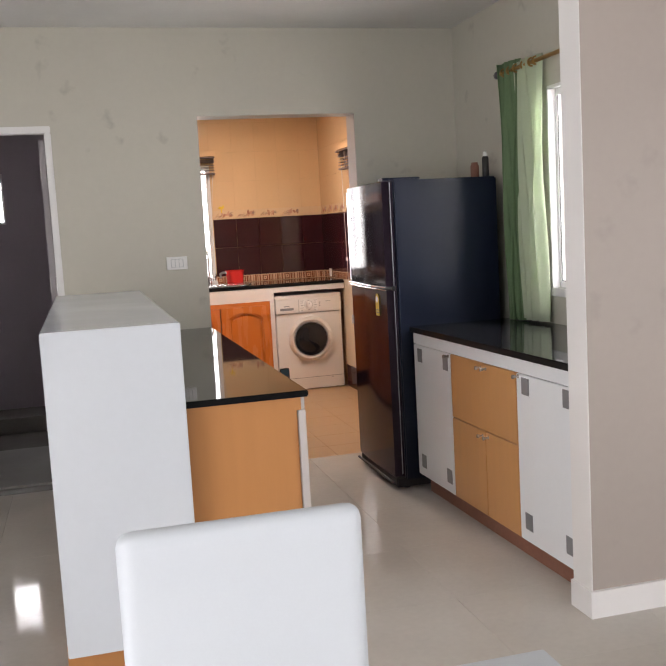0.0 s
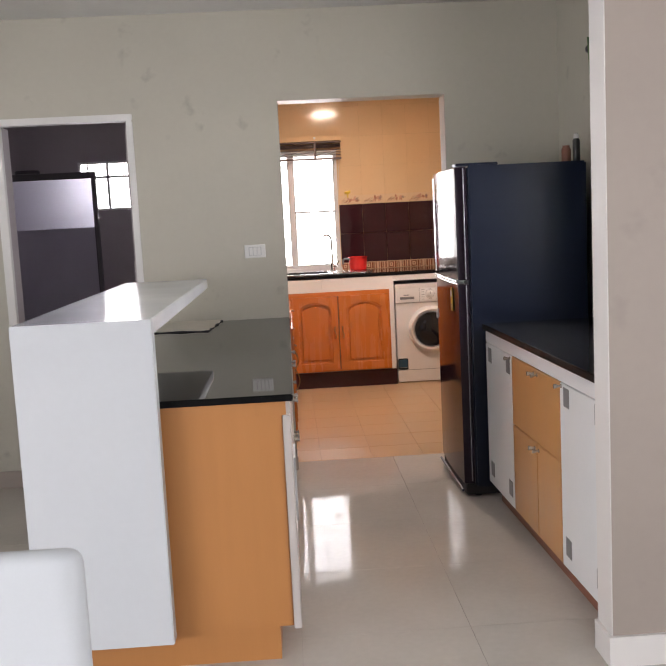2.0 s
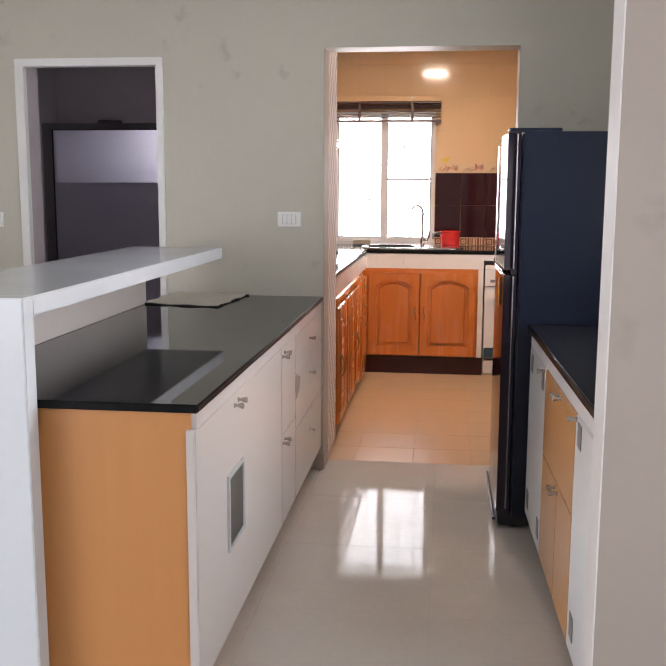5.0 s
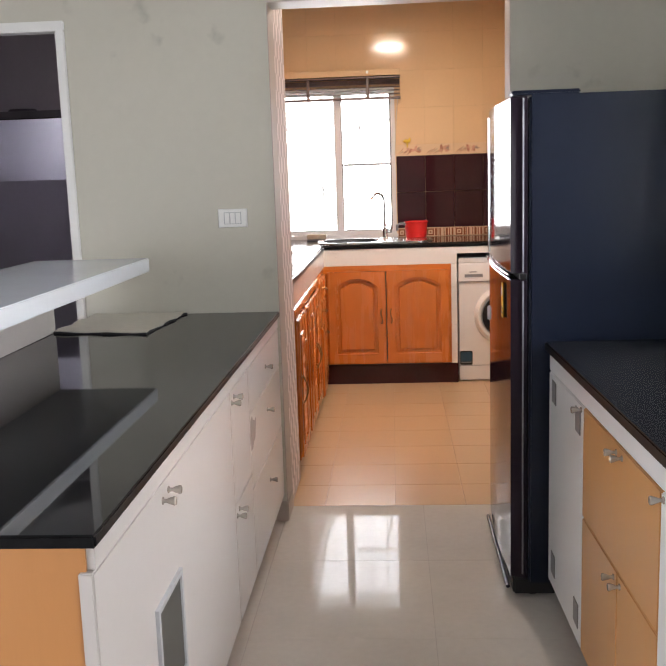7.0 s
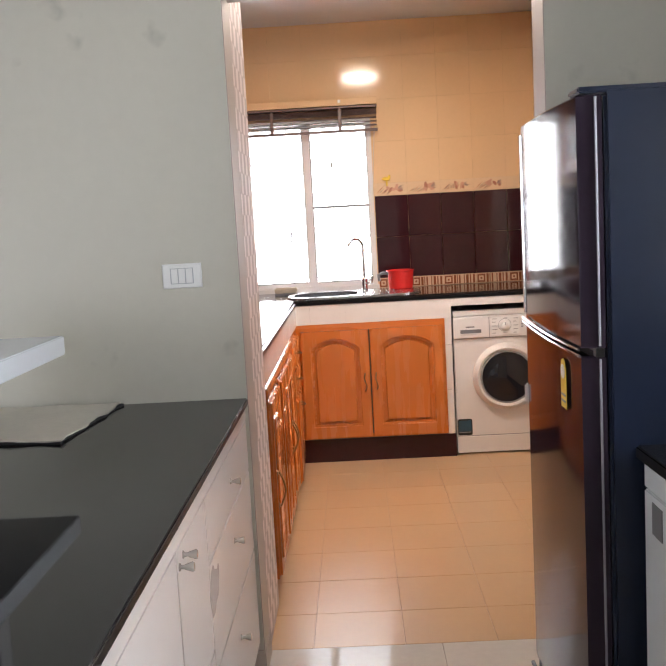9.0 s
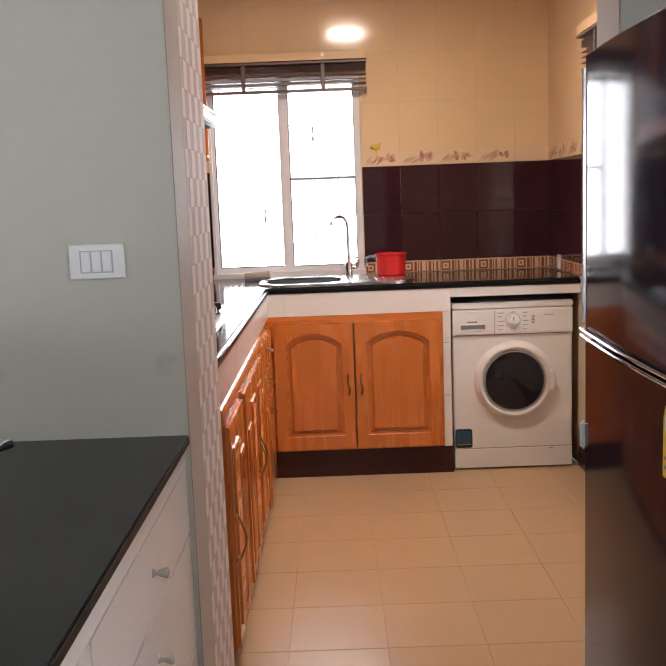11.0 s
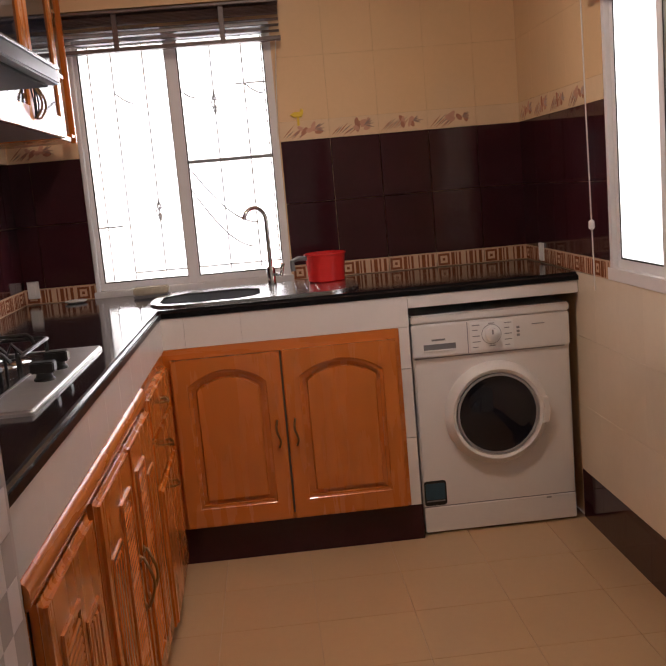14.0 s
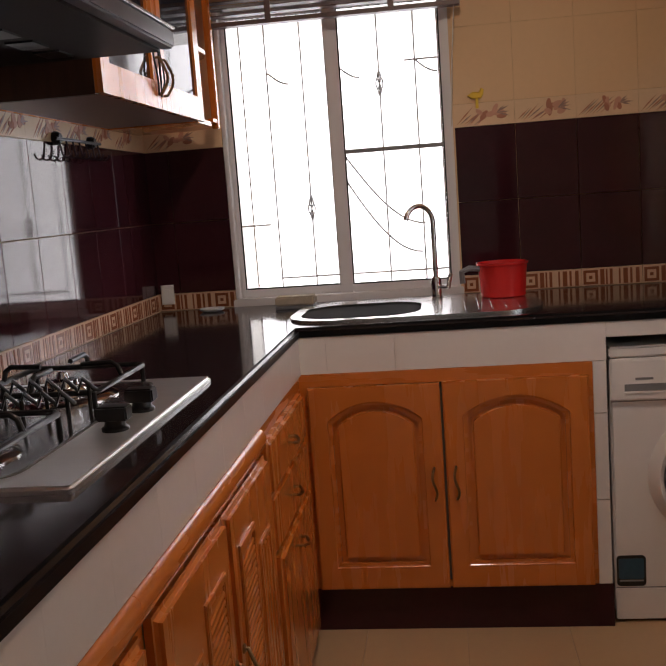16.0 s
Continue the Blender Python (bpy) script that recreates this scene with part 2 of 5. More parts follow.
def part(name, bm, material, parent=None, label="", smooth=False):
    """One mesh object, its origin at its middle, under a thing or a part."""
    lo = [min(v.co[i] for v in bm.verts) for i in range(3)]
    hi = [max(v.co[i] for v in bm.verts) for i in range(3)]
    c = Vector([(a + b) / 2 for a, b in zip(lo, hi)])
    bmesh.ops.translate(bm, verts=bm.verts[:], vec=-c)
    ob = new(name, finish(bm, name, material, smooth))
    ob.location = c
    PLACE[ob] = Matrix.Translation(c)
    if parent:
        ob.parent = parent
        ob.matrix_parent_inverse = PLACE[parent].inverted()
    if label:
        ob["label"] = label
    return ob


def piece(name, me, loc, parent, rz=0.0, rx=0.0):
    """A piece that shares its mesh with its like."""
    ob = new(name, me)
    ob.matrix_basis = pose(*loc, rx, 0, rz)
    ob.parent = parent
    ob.matrix_parent_inverse = PLACE[parent].inverted()
    return ob


def thing(name, loc, label, category, group="", kind=""):
    ob = new(name)
    ob.location = loc
    ob.empty_display_size = 0.1
    PLACE[ob] = Matrix.Translation(loc)
    return tagged(ob, label, category, group, kind)


def honed_edges(ob):
    """Gives the upright faces of a worktop the duller cut stone."""
    ob.data.materials.append(EDGE)
    for p in ob.data.polygons:
        if abs(p.normal.z) < 0.3:
            p.material_index = 1


def solid(name, bm, material, label, category="", group="", kind="", smooth=False):
    return tagged(part(name, bm, material, None, "", smooth), label, category, group, kind)


def box(x0, x1, y0, y1, z0, z1, bevel=0.0, bm=None, seg=2):
    made = bmesh.new()
    bmesh.ops.create_cube(made, size=1, matrix=Matrix.LocRotScale(((x0 + x1) / 2, (y0 + y1) / 2, (z0 + z1) / 2), None, (abs(x1 - x0), abs(y1 - y0), abs(z1 - z0))))
    if bevel:
        bmesh.ops.bevel(made, geom=made.edges[:], offset=bevel, segments=seg, affect="EDGES", clamp_overlap=True)
    if bm is None:
        return made
    tmp = bpy.data.meshes.new("tmp")
    made.to_mesh(tmp)
    made.free()
    bm.from_mesh(tmp)
    bpy.data.meshes.remove(tmp)
    return bm


def boxes(rows, bevel=0.0):
    bm = bmesh.new()
    for r in rows:
        box(*r, bevel=bevel, bm=bm)
    return bm


def rod(a, b, r, n=12, bm=None, r2=None):
    bm = bm or bmesh.new()
    a, b = Vector(a), Vector(b)
    m = Matrix.Translation((a + b) / 2) @ (b - a).to_track_quat("Z", "Y").to_matrix().to_4x4()
    bmesh.ops.create_cone(bm, cap_ends=True, segments=n, radius1=r, radius2=r if r2 is None else r2, depth=(b - a).length, matrix=m)
    return bm


def tube(points, r, n=10, bm=None):
    """A round bar along a line of points."""
    bm = bm or bmesh.new()
    pts = [Vector(p) for p in points]
    rings, side = [], None
    for i, p in enumerate(pts):
        d = (pts[min(i + 1, len(pts) - 1)] - pts[max(i - 1, 0)]).normalized()
        if side is None:
            side = d.orthogonal().normalized()
        side = (side - d * side.dot(d)).normalized()
        up = d.cross(side)
        rings.append([bm.verts.new(p + r * (math.cos(2 * math.pi * k / n) * side + math.sin(2 * math.pi * k / n) * up)) for k in range(n)])
    for a, b in zip(rings, rings[1:]):
        for k in range(n):
            bm.faces.new((a[k], a[(k + 1) % n], b[(k + 1) % n], b[k]))
    bm.faces.new(rings[0][::-1])
    bm.faces.new(rings[-1])
    return bm


def lathe(profile, m, n=32, bm=None, loop=False):
    """A turned shape: rows of radius and height, about the z axis of the pose m."""
    bm = bm or bmesh.new()
    rings = []
    for r, z in profile:
        rings.append([bm.verts.new(m @ Vector((max(r, 1e-4) * math.cos(2 * math.pi * k / n), max(r, 1e-4) * math.sin(2 * math.pi * k / n), z))) for k in range(n)])
    for a, b in zip(rings, rings[1:] + (rings[:1] if loop else [])):
        for k in range(n):
            bm.faces.new((a[k], a[(k + 1) % n], b[(k + 1) % n], b[k]))
    if not loop:
        bm.faces.new(rings[0][::-1])
        bm.faces.new(rings[-1])
    return bm


def prism(outline, depth, m, bevel=0.0, bm=None):
    """An outline in x, y, drawn out along z by depth, laid by the pose m."""
    made = bmesh.new()
    vs = [made.verts.new((x, y, 0)) for x, y in outline]
    f = made.faces.new(vs)
    top = bmesh.ops.extrude_face_region(made, geom=[f])
    bmesh.ops.translate(made, verts=[v for v in top["geom"] if isinstance(v, bmesh.types.BMVert)], vec=(0, 0, depth))
    if bevel:
        bmesh.ops.recalc_face_normals(made, faces=made.faces[:])
        bmesh.ops.bevel(made, geom=[e for e in made.edges if all(v.co.z > depth / 2 for v in e.verts)], offset=bevel, segments=3 if bevel > 0.004 else 1, affect="EDGES", clamp_overlap=True)
    bmesh.ops.transform(made, matrix=m, verts=made.verts[:])
    if bm is None:
        return made
    tmp = bpy.data.meshes.new("tmp")
    made.to_mesh(tmp)
    made.free()
    bm.from_mesh(tmp)
    bpy.data.meshes.remove(tmp)
    return bm


# poses of upright faces: local x along the face, local y up, local z out of it
def facing_south(x, y, z):
    return Matrix.Translation((x, y, z)) @ pose(0, 0, 0, 90, 0, 0)


def facing_east(x, y, z):
    return Matrix.Translation((x, y, z)) @ pose(0, 0, 0, 90, 0, 90)


def facing_west(x, y, z):
    return Matrix.Translation((x, y, z)) @ pose(0, 0, 0, 90, 0, -90)


# ---- setting ----
# the plan: living room south of y = 0, kitchen and bathroom north of it
KW, KE, KN = -0.66, 1.58, 3.307          # kitchen walls
HL, HK = 2.64, 2.71                       # ceilings


def structure(name, bm, material, label, category="wall"):
    return solid(name, bm, material, label, category, kind="structure")


structure("wall_partition", boxes([
    (-3.6, -1.58, 0, 0.165, 0, HK), (-1.58, -0.835, 0, 0.165, 2.085, HK), (-0.835, 0, 0, 0.165, 0, HK),
    (0, 0.953, 0, 0.165, 2.14, HK), (0.953, 1.76, 0, 0.165, 0, HK)]), WALL, "warm grey painted wall with two openings and scuffs")
structure("wall_dining_east", boxes([
    (1.61, 1.76, -2.448, 0, 0, 1.06), (1.61, 1.76, -2.448, 0, 2.10, HL), (1.61, 1.76, -1.18, 0, 1.06, 2.10), (1.61, 1.76, -2.448, -2.20, 1.06, 2.10)]), WALL,
    "warm grey painted wall with a bright window")
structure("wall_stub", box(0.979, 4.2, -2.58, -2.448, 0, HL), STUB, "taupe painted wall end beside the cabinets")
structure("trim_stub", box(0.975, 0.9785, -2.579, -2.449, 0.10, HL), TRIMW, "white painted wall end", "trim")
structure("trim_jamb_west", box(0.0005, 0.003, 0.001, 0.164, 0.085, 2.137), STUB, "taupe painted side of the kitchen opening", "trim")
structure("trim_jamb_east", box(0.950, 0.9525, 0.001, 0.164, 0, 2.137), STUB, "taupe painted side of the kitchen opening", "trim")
# side walls out of view; their wide openings are added to admit fill light
structure("wall_living_west", boxes([(-3.75, -3.6, -11.0, -8.4, 0, HL), (-3.75, -3.6, -4.4, 0.165, 0, HL), (-3.75, -3.6, -8.4, -4.4, 2.4, HL)]), WALL, "warm grey painted wall, out of view, with an added wide opening")
structure("wall_living_east", boxes([(4.2, 4.35, -11.0, -9.5, 0, HL), (4.2, 4.35, -5.5, -2.43, 0, HL), (4.2, 4.35, -9.5, -5.5, 2.4, HL)]), WALL, "warm grey painted wall, out of view, with an added wide opening")
structure("wall_living_south", box(-3.75, 4.35, -11.15, -11.0, 0, HL), WALL, "warm grey painted wall")
structure("ceiling_living", box(-3.75, 4.35, -11.15, 0.0, HL, HL + 0.1), CEIL, "white painted ceiling", "ceiling")
structure("ceiling_kitchen", box(-3.6, 1.76, 0.165, 3.5, HK, HK + 0.1), CEIL, "white painted ceiling", "ceiling")
structure("wall_kitchen_north", boxes([
    (-2.9, -2.35, KN, KN + 0.15, 0, HK), (-2.35, -1.1, KN, KN + 0.15, 0, 1.62), (-2.35, -1.1, KN, KN + 0.15, 2.25, HK), (-1.1, -0.348, KN, KN + 0.15, 0, HK),
    (0.51, 1.76, KN, KN + 0.15, 0, HK), (-0.348, 0.51, KN, KN + 0.15, 0, 0.985), (-0.348, 0.51, KN, KN + 0.15, 2.10, HK)]), KTGROUT, "kitchen wall behind the peach tiles")
structure("wall_kitchen_east", boxes([
    (KE, 1.61, 0.165, 1.42, 0, HK), (KE, 1.61, 2.285, KN, 0, HK), (KE, 1.61, 1.42, 2.285, 0, 1.0), (KE, 1.61, 1.42, 2.285, 2.10, HK),
    (1.61, 1.76, 0.165, 1.42, 0, HK), (1.61, 1.76, 3.10, KN, 0, HK), (1.61, 1.76, 1.42, 3.10, 0, 1.0), (1.61, 1.76, 1.42, 3.10, 2.10, HK)]), KTGROUT, "kitchen wall with a window")
structure("wall_kitchen_west", box(KW - 0.12, KW, 0.165, KN, 0, HK), KTGROUT, "kitchen wall behind the cooker")
pier = structure("wall_pier", box(KW, 0, 0.165, 0.56, 0, HK), CHK_D, "taupe wall end faced with relief tiles")
structure("wall_bathroom_west", box(-2.9, -2.75, 0.165, KN, 0, HK), BATHW, "grey violet bathroom wall")
structure("wall_bathroom_north", boxes([(-2.75, -1.83, 3.19, KN, 0, HK), (-1.83, -1.325, 3.19, KN, 0, 1.645), (-1.83, -1.325, 3.19, KN, 2.085, HK), (-1.325, KW - 0.12, 3.19, KN, 0, HK)]), BATHW, "grey violet bathroom wall with a small window")
structure("wall_bathroom_east", box(KW - 0.16, KW - 0.123, 0.165, 3.19, 0, HK), BATHW, "grey violet bathroom wall")
structure("wall_bathroom_south", boxes([(-2.75, -1.6, 0.168, 0.19, 0, HK), (-0.815, KW - 0.16, 0.168, 0.19, 0, HK), (-1.6, -0.815, 0.168, 0.19, 2.1, HK)]), BATHW, "grey violet bathroom wall beside the door")
structure("floor_bathroom", box(-2.75, KW - 0.12, 0.165, KN, -0.1, -0.004), BATHF, "dull grey bathroom floor", "floor")
floor_living = structure("floor_living", boxes([(-3.6, 1.61, -11.0, 0.17, -0.1, -0.006), (1.61, 4.2, -11.0, -2.43, -0.1, -0.006)]), GROUT, "glossy pale grey porcelain tile floor", "floor")
floor_kitchen = structure("floor_kitchen", box(KW, KE, 0.17, KN, -0.1, -0.004), KGROUT, "cream ceramic tile floor", "floor")
structure("ground", box(-40, 40, -40, 40, -0.35, -0.12), BATHF, "plain ground outside", "ground")
# hazy brightness outside the windows
structure("backdrop_north", box(-4.5, 11.0, 5.2, 5.25, -0.1, 4.5), SKYGLOW, "blown-out bright outdoors", "backdrop")
structure("backdrop_east", box(4.9, 4.95, -2.2, 5.0, -0.1, 4.5), EASTGLOW, "blown-out bright outdoors", "backdrop")
# glow behind the added side openings, never in view
structure("backdrop_far_east", box(6.6, 6.65, -10.5, -2.5, -0.1, 4.5), SKYGLOW, "blown-out bright outdoors", "backdrop")
structure("backdrop_west", box(-6.05, -6.0, -10.5, -2.5, -0.1, 4.5), SKYGLOW, "blown-out bright outdoors", "backdrop")

# door frame
dframe = thing("door_1", (-1.21, 0, 0), "white painted frame with a dark door standing open", "door", kind="structure")
part("frame_post", box(-1.598, -1.552, -0.012, 0.034, 0, 2.066, 0.004), WHITE, dframe)
part("reveal", box(-1.5798, -1.560, 0.036, 0.180, 0, 2.066), BATHW, dframe, "grey violet reveal")
part("frame_post", box(-0.854, -0.817, -0.012, 0.178, 0, 2.066, 0.004), WHITE, dframe)
part("frame_head", box(-1.598, -0.817, -0.013, 0.060, 2.066, 2.105, 0.004), WHITE, dframe)
leaf = part("door_leaf", box(-0.895, -0.860, 0.19, 0.86, 0.015, 2.05, 0.003), DOORG, dframe, "pale grey door leaf")
for hz in (0.3, 1.22, 1.86):
    part("hinge", boxes([(-0.8602, -0.8585, 0.20, 0.235, hz - 0.05, hz + 0.05), (-0.8975, -0.8945, 0.20, 0.26, hz - 0.05, hz + 0.05)]), STEEL, dframe)
    part("hinge_pin", rod((-0.857, 0.186, hz - 0.05), (-0.857, 0.186, hz + 0.05), 0.007), STEEL, dframe)
part("door_knob", lathe([(0.0, 0.055), (0.018, 0.052), (0.026, 0.035), (0.02, 0.02), (0.012, 0.012), (0.024, 0.008), (0.024, 0.0)][::-1], facing_west(-0.895, 0.80, 1.0)), DARKALU, leaf, smooth=True)


# ---- windows ----
def sliding_window(name, m, w, h, rail, label, bars=True, deep=1.0):
    """A two-leaf sliding window in its opening. m: the inner lower left corner, local x along, y up, z into the room."""
    win = thing(name, m.translation, label, "window", kind="structure")

    def bar(nm, x0, x1, y0, y1, z0, z1, material=ALU, parent=win):
        bm = box(x0, x1, y0, y1, z0 * deep if z0 < 0 else z0, z1 * deep if z1 < 0 else z1, 0.003 * deep)
        bmesh.ops.transform(bm, matrix=m, verts=bm.verts[:])
        return part(nm, bm, material, parent)

    f = 0.016 if deep == 1 else 0.026
    bar("window_sill", -0.01, w + 0.01, -0.012, 0.03, -0.065, 0.012)
    bar("frame_head", 0, w, h - f, h, -0.065, 0.006)
    bar("frame_post", 0, f, 0.03, h - f, -0.065, 0.006)
    bar("frame_post", w - f, w, 0.03, h - f, -0.065, 0.006)
    for i, (a, b, z) in enumerate(((f, w / 2 + 0.025, -0.055), (w / 2 - 0.025, w - f, -0.028))):
        outer, meeting = (0.016, 0.050) if deep == 1 else (0.026, 0.036)
        s, e = (outer, meeting) if i == 0 else (meeting, outer)
        leaf_ob = bar("sash", a, a + s, 0.03, h - f, z, z + 0.022)
        bar("stile", b - e, b, 0.03, h - f, z, z + 0.022, ALU, leaf_ob)
        bar("rail", a + s, b - e, 0.03, 0.03 + 0.03, z, z + 0.022, ALU, leaf_ob)
        bar("rail", a + s, b - e, h - f - 0.03, h - f, z, z + 0.022, ALU, leaf_ob)
        if i == 1 and rail:
            bar("mid_rail", a + s, b - e, rail - 0.008, rail + 0.008, z + 0.003, z + 0.018, GREYP, leaf_ob)
        for g0, g1, h0, h1 in ((a + s, a + s + 0.006, 0.06, h - f - 0.03), (b - e - 0.005, b - e, 0.06, h - f - 0.03), (a + s + 0.006, b - e - 0.005, 0.06, 0.066)):
            bar("gasket", g0, g1, h0, h1, z + 0.013, z + 0.017, RUBBER, leaf_ob)
        g = bar("pane", a + s, b - e, 0.06, h - f - 0.03, z + 0.009, z + 0.013, GLASS, leaf_ob)
        g.visible_shadow = False
    if bars:
        gm = m @ Matrix.Translation((0, 0, -0.20))
        grille = thing("window_grille", (gm @ Vector((w / 2, 0, 0))), "grey wrought iron grille outside the window", "grille")

        def iron(nm, pts, r=0.004):
            bm = tube([gm @ Vector((x, y, 0)) for x, y in pts], r, 6)
            part(nm, bm, IRON, grille)

        for x in (0.05, 0.15, 0.29, 0.43, 0.59, 0.73, 0.82):
            iron("upright", [(x * w / 0.86, 0.02), (x * w / 0.86, h - 0.02)], 0.0035)
        iron("crossbar", [(w * 0.17, 0.085), (w, 0.085)], 0.004)
        iron("crossbar", [(w * 0.80, h * 0.80), (w, h * 0.80)], 0.004)
        for x in (0.15, 0.43, 0.73):
            iron("scroll", [((x + 0.085 * t) * w / 0.86, h * (0.80 - 0.045 * math.sin(t * math.pi / 2))) for t in [i / 6 for i in range(7)]], 0.004)
        iron("scroll", [(w * (0.5 + 0.36 * t), h * (0.50 - 0.26 * math.sin(t * math.pi / 2))) for t in [i / 12 for i in range(13)]])
        iron("scroll", [(w * (0.48 + 0.36 * t), h * (0.44 - 0.30 * math.sin(t * math.pi / 2))) for t in [i / 12 for i in range(13)]])
        iron("crossbar", [(0, h * 0.27), (w * 0.14, h * 0.27)])
        for bx, by in ((0.29, 0.32), (0.59, 0.73)):
            bm = bmesh.new()
            for k in range(4):
                pts = []
                for i in range(9):
                    t = i / 8
                    a = k * math.pi / 2 + t * math.pi
                    r = 0.014 * math.sin(math.pi * t)
                    pts.append(gm @ Vector((bx * w / 0.86 + r * math.cos(a), by * h + 0.1 * (t - 0.5), r * math.sin(a))))
                tube(pts, 0.003, 5, bm)
            part("basket_twist", bm, IRON, grille)
    return win


sliding_window("window_kitchen_north", facing_south(-0.348, KN, 0.985), 0.858, 1.115, 0.555, "white aluminium sliding window above the sink")
sliding_window("window_kitchen_east", facing_west(KE, 2.285, 1.0), 0.865, 1.10, 0.0, "white aluminium sliding window", deep=0.35)
sliding_window("window_dining", facing_west(1.61, -1.18, 1.06), 1.02, 1.04, 0.0, "white aluminium sliding window behind the curtain", bars=False)

bw = thing("window_bathroom", (-1.58, 3.19, 1.645), "small bright bathroom window with white bars", "window", kind="structure")
for r in ((-1.83, -1.81, 1.645, 2.085), (-1.345, -1.325, 1.645, 2.085), (-1.81, -1.345, 1.645, 1.665), (-1.81, -1.345, 2.065, 2.085), (-1.81, -1.345, 1.935, 1.957), (-1.583, -1.560, 1.665, 1.935), (-1.755, -1.74, 1.957, 2.065), (-1.583, -1.560, 1.957, 2.065)):
    part("window_bar", box(r[0], r[1], 3.20, 3.24, r[2], r[3], 0.002), ALU, bw)
gp = part("pane", box(-1.81, -1.345, 3.25, 3.254, 1.665, 2.065), GLASS, bw)
gp.visible_shadow = False

# bars of the two invented side openings that carry the fill lights
for side, xa, xb, dy in (("west", -3.71, -3.65, 1.1), ("east", 4.25, 4.31, 0.0)):
    sw = thing("fill_opening_" + side, (xa, -7.5 + dy, 0), "unseen wide white aluminium opening added for fill light", "window", kind="structure")
    for r in ((-9.5, -9.44, 0, 2.4), (-5.56, -5.5, 0, 2.4), (-9.44, -5.56, 0, 0.06), (-9.44, -5.56, 2.34, 2.4), (-8.53, -8.47, 0.06, 2.34), (-7.53, -7.47, 0.06, 2.34), (-6.53, -6.47, 0.06, 2.34)):
        part("window_bar", box(xa, xb, r[0] + dy, r[1] + dy, r[2], r[3], 0.002), ALU, sw)


# ---- blinds ----
def raised_blind(m, w, label):
    """A slatted blind drawn up into its stack. m: upper left corner at the wall, x along, y up, z into the room."""
    blind = thing("venetian_blind", m.translation, label, "blind", "kitchen blinds")

    def bar(nm, x0, x1, y0, y1, z0, z1, material):
        bm = box(x0, x1, y0, y1, z0, z1, 0.0015, seg=1)
        bmesh.ops.transform(bm, matrix=m, verts=bm.verts[:])
        return part(nm, bm, material, blind)

    bar("head_rail", 0, w, -0.045, 0, 0.03, 0.10, KTILE)
    bar("head_slat", 0, w, -0.062, -0.050, 0.02, 0.105, BLIND)
    y = -0.072
    for i in range(9):
        bar("slat", 0.004, w - 0.004, y - 0.003, y, 0.035, 0.085, BLIND)
        y -= 0.0055 if i < 5 else 0.024
    bar("bottom_rail", 0, w, y - 0.016, y, 0.038, 0.082, BLIND)
    for x in (0.2, 0.62):
        bar("tape", x * w / 0.86, x * w / 0.86 + 0.022, y - 0.018, -0.045, 0.084, 0.089, BLIND)
    bar("bracket", 0.62 * w / 0.86 + 0.002, 0.62 * w / 0.86 + 0.02, -0.028, -0.008, 0.10, 0.108, PLASTIC)
    return blind


raised_blind(facing_south(-0.345, KN, 2.222), 0.90, "dark brown slatted blind drawn up over the window")
raised_blind(facing_west(KE, 2.34, 2.16), 0.95, "dark brown slatted blind drawn up over the side window")
cord = thing("blind_cord", (KE - 0.05, 2.31, 2.1), "thin pale blind cord with a white toggle", "cord")
part("cord", tube([(KE - 0.06, 2.32, 2.1), (KE - 0.055, 2.325, 1.6), (KE - 0.05, 2.32, 0.95)], 0.0025, 6), PAPER, cord)
part("toggle", lathe([(0.003, 0), (0.011, 0.006), (0.010, 0.03), (0.003, 0.036)], pose(KE - 0.052, 2.322, 1.16), 12), PLASTIC, cord, smooth=True)
cord = thing("blind_cord", (0.53, KN - 0.05, 2.1), "thin pale cord hanging beside the window", "cord")
part("cord", tube([(0.535, KN - 0.06, 2.03), (0.52, KN - 0.03, 1.85), (0.505, KN - 0.02, 1.6)], 0.0022, 6), PAPER, cord)

# ---- living room: island with raised bar ----
island = thing("kitchen_island", (-0.42, -1.25, 0), "island cabinet with white doors and an orange wood end", "cabinet")
part("body", box(-0.80, -0.035, -2.395, -0.004, 0.125, 0.888, 0.002), ORANGE, island, "orange beech laminate carcass")
part("plinth", box(-0.86, -0.082, -2.37, -0.004, 0, 0.125), ORANGE, island, "orange wood plinth")
part("end_cover", box(-0.425, -0.022, -2.402, -2.396, 0.842, 0.8885), ORANGE, island)
part("top_rail", box(-0.035, -0.0083, -2.395, -0.004, 0.844, 0.8885, 0.0005), CABWHITE, island)


def knob(pos, way, parent):
    """A small clear knob on a chrome stem."""
    k = part("knob", lathe([(0.008, 0), (0.008, 0.002), (0.0042, 0.004), (0.0042, 0.010), (0.006, 0.013), (0.0098, 0.026), (0.0085, 0.029), (0.002, 0.029)], way(*pos), 10), KNOBM, parent, smooth=True)
    return k


def slab_door(x0, x1, y0, y1, z0, z1, material, parent, name="door"):
    return part(name, box(x0, x1, y0, y1, z0, z1, 0.003), material, parent)


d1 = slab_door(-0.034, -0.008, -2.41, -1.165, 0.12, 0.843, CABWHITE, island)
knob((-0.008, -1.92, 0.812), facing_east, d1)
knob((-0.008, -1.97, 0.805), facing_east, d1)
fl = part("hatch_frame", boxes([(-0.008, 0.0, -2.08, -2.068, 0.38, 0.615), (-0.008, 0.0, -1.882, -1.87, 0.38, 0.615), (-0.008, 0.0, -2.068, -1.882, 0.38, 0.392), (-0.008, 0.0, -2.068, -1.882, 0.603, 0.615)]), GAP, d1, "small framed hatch")
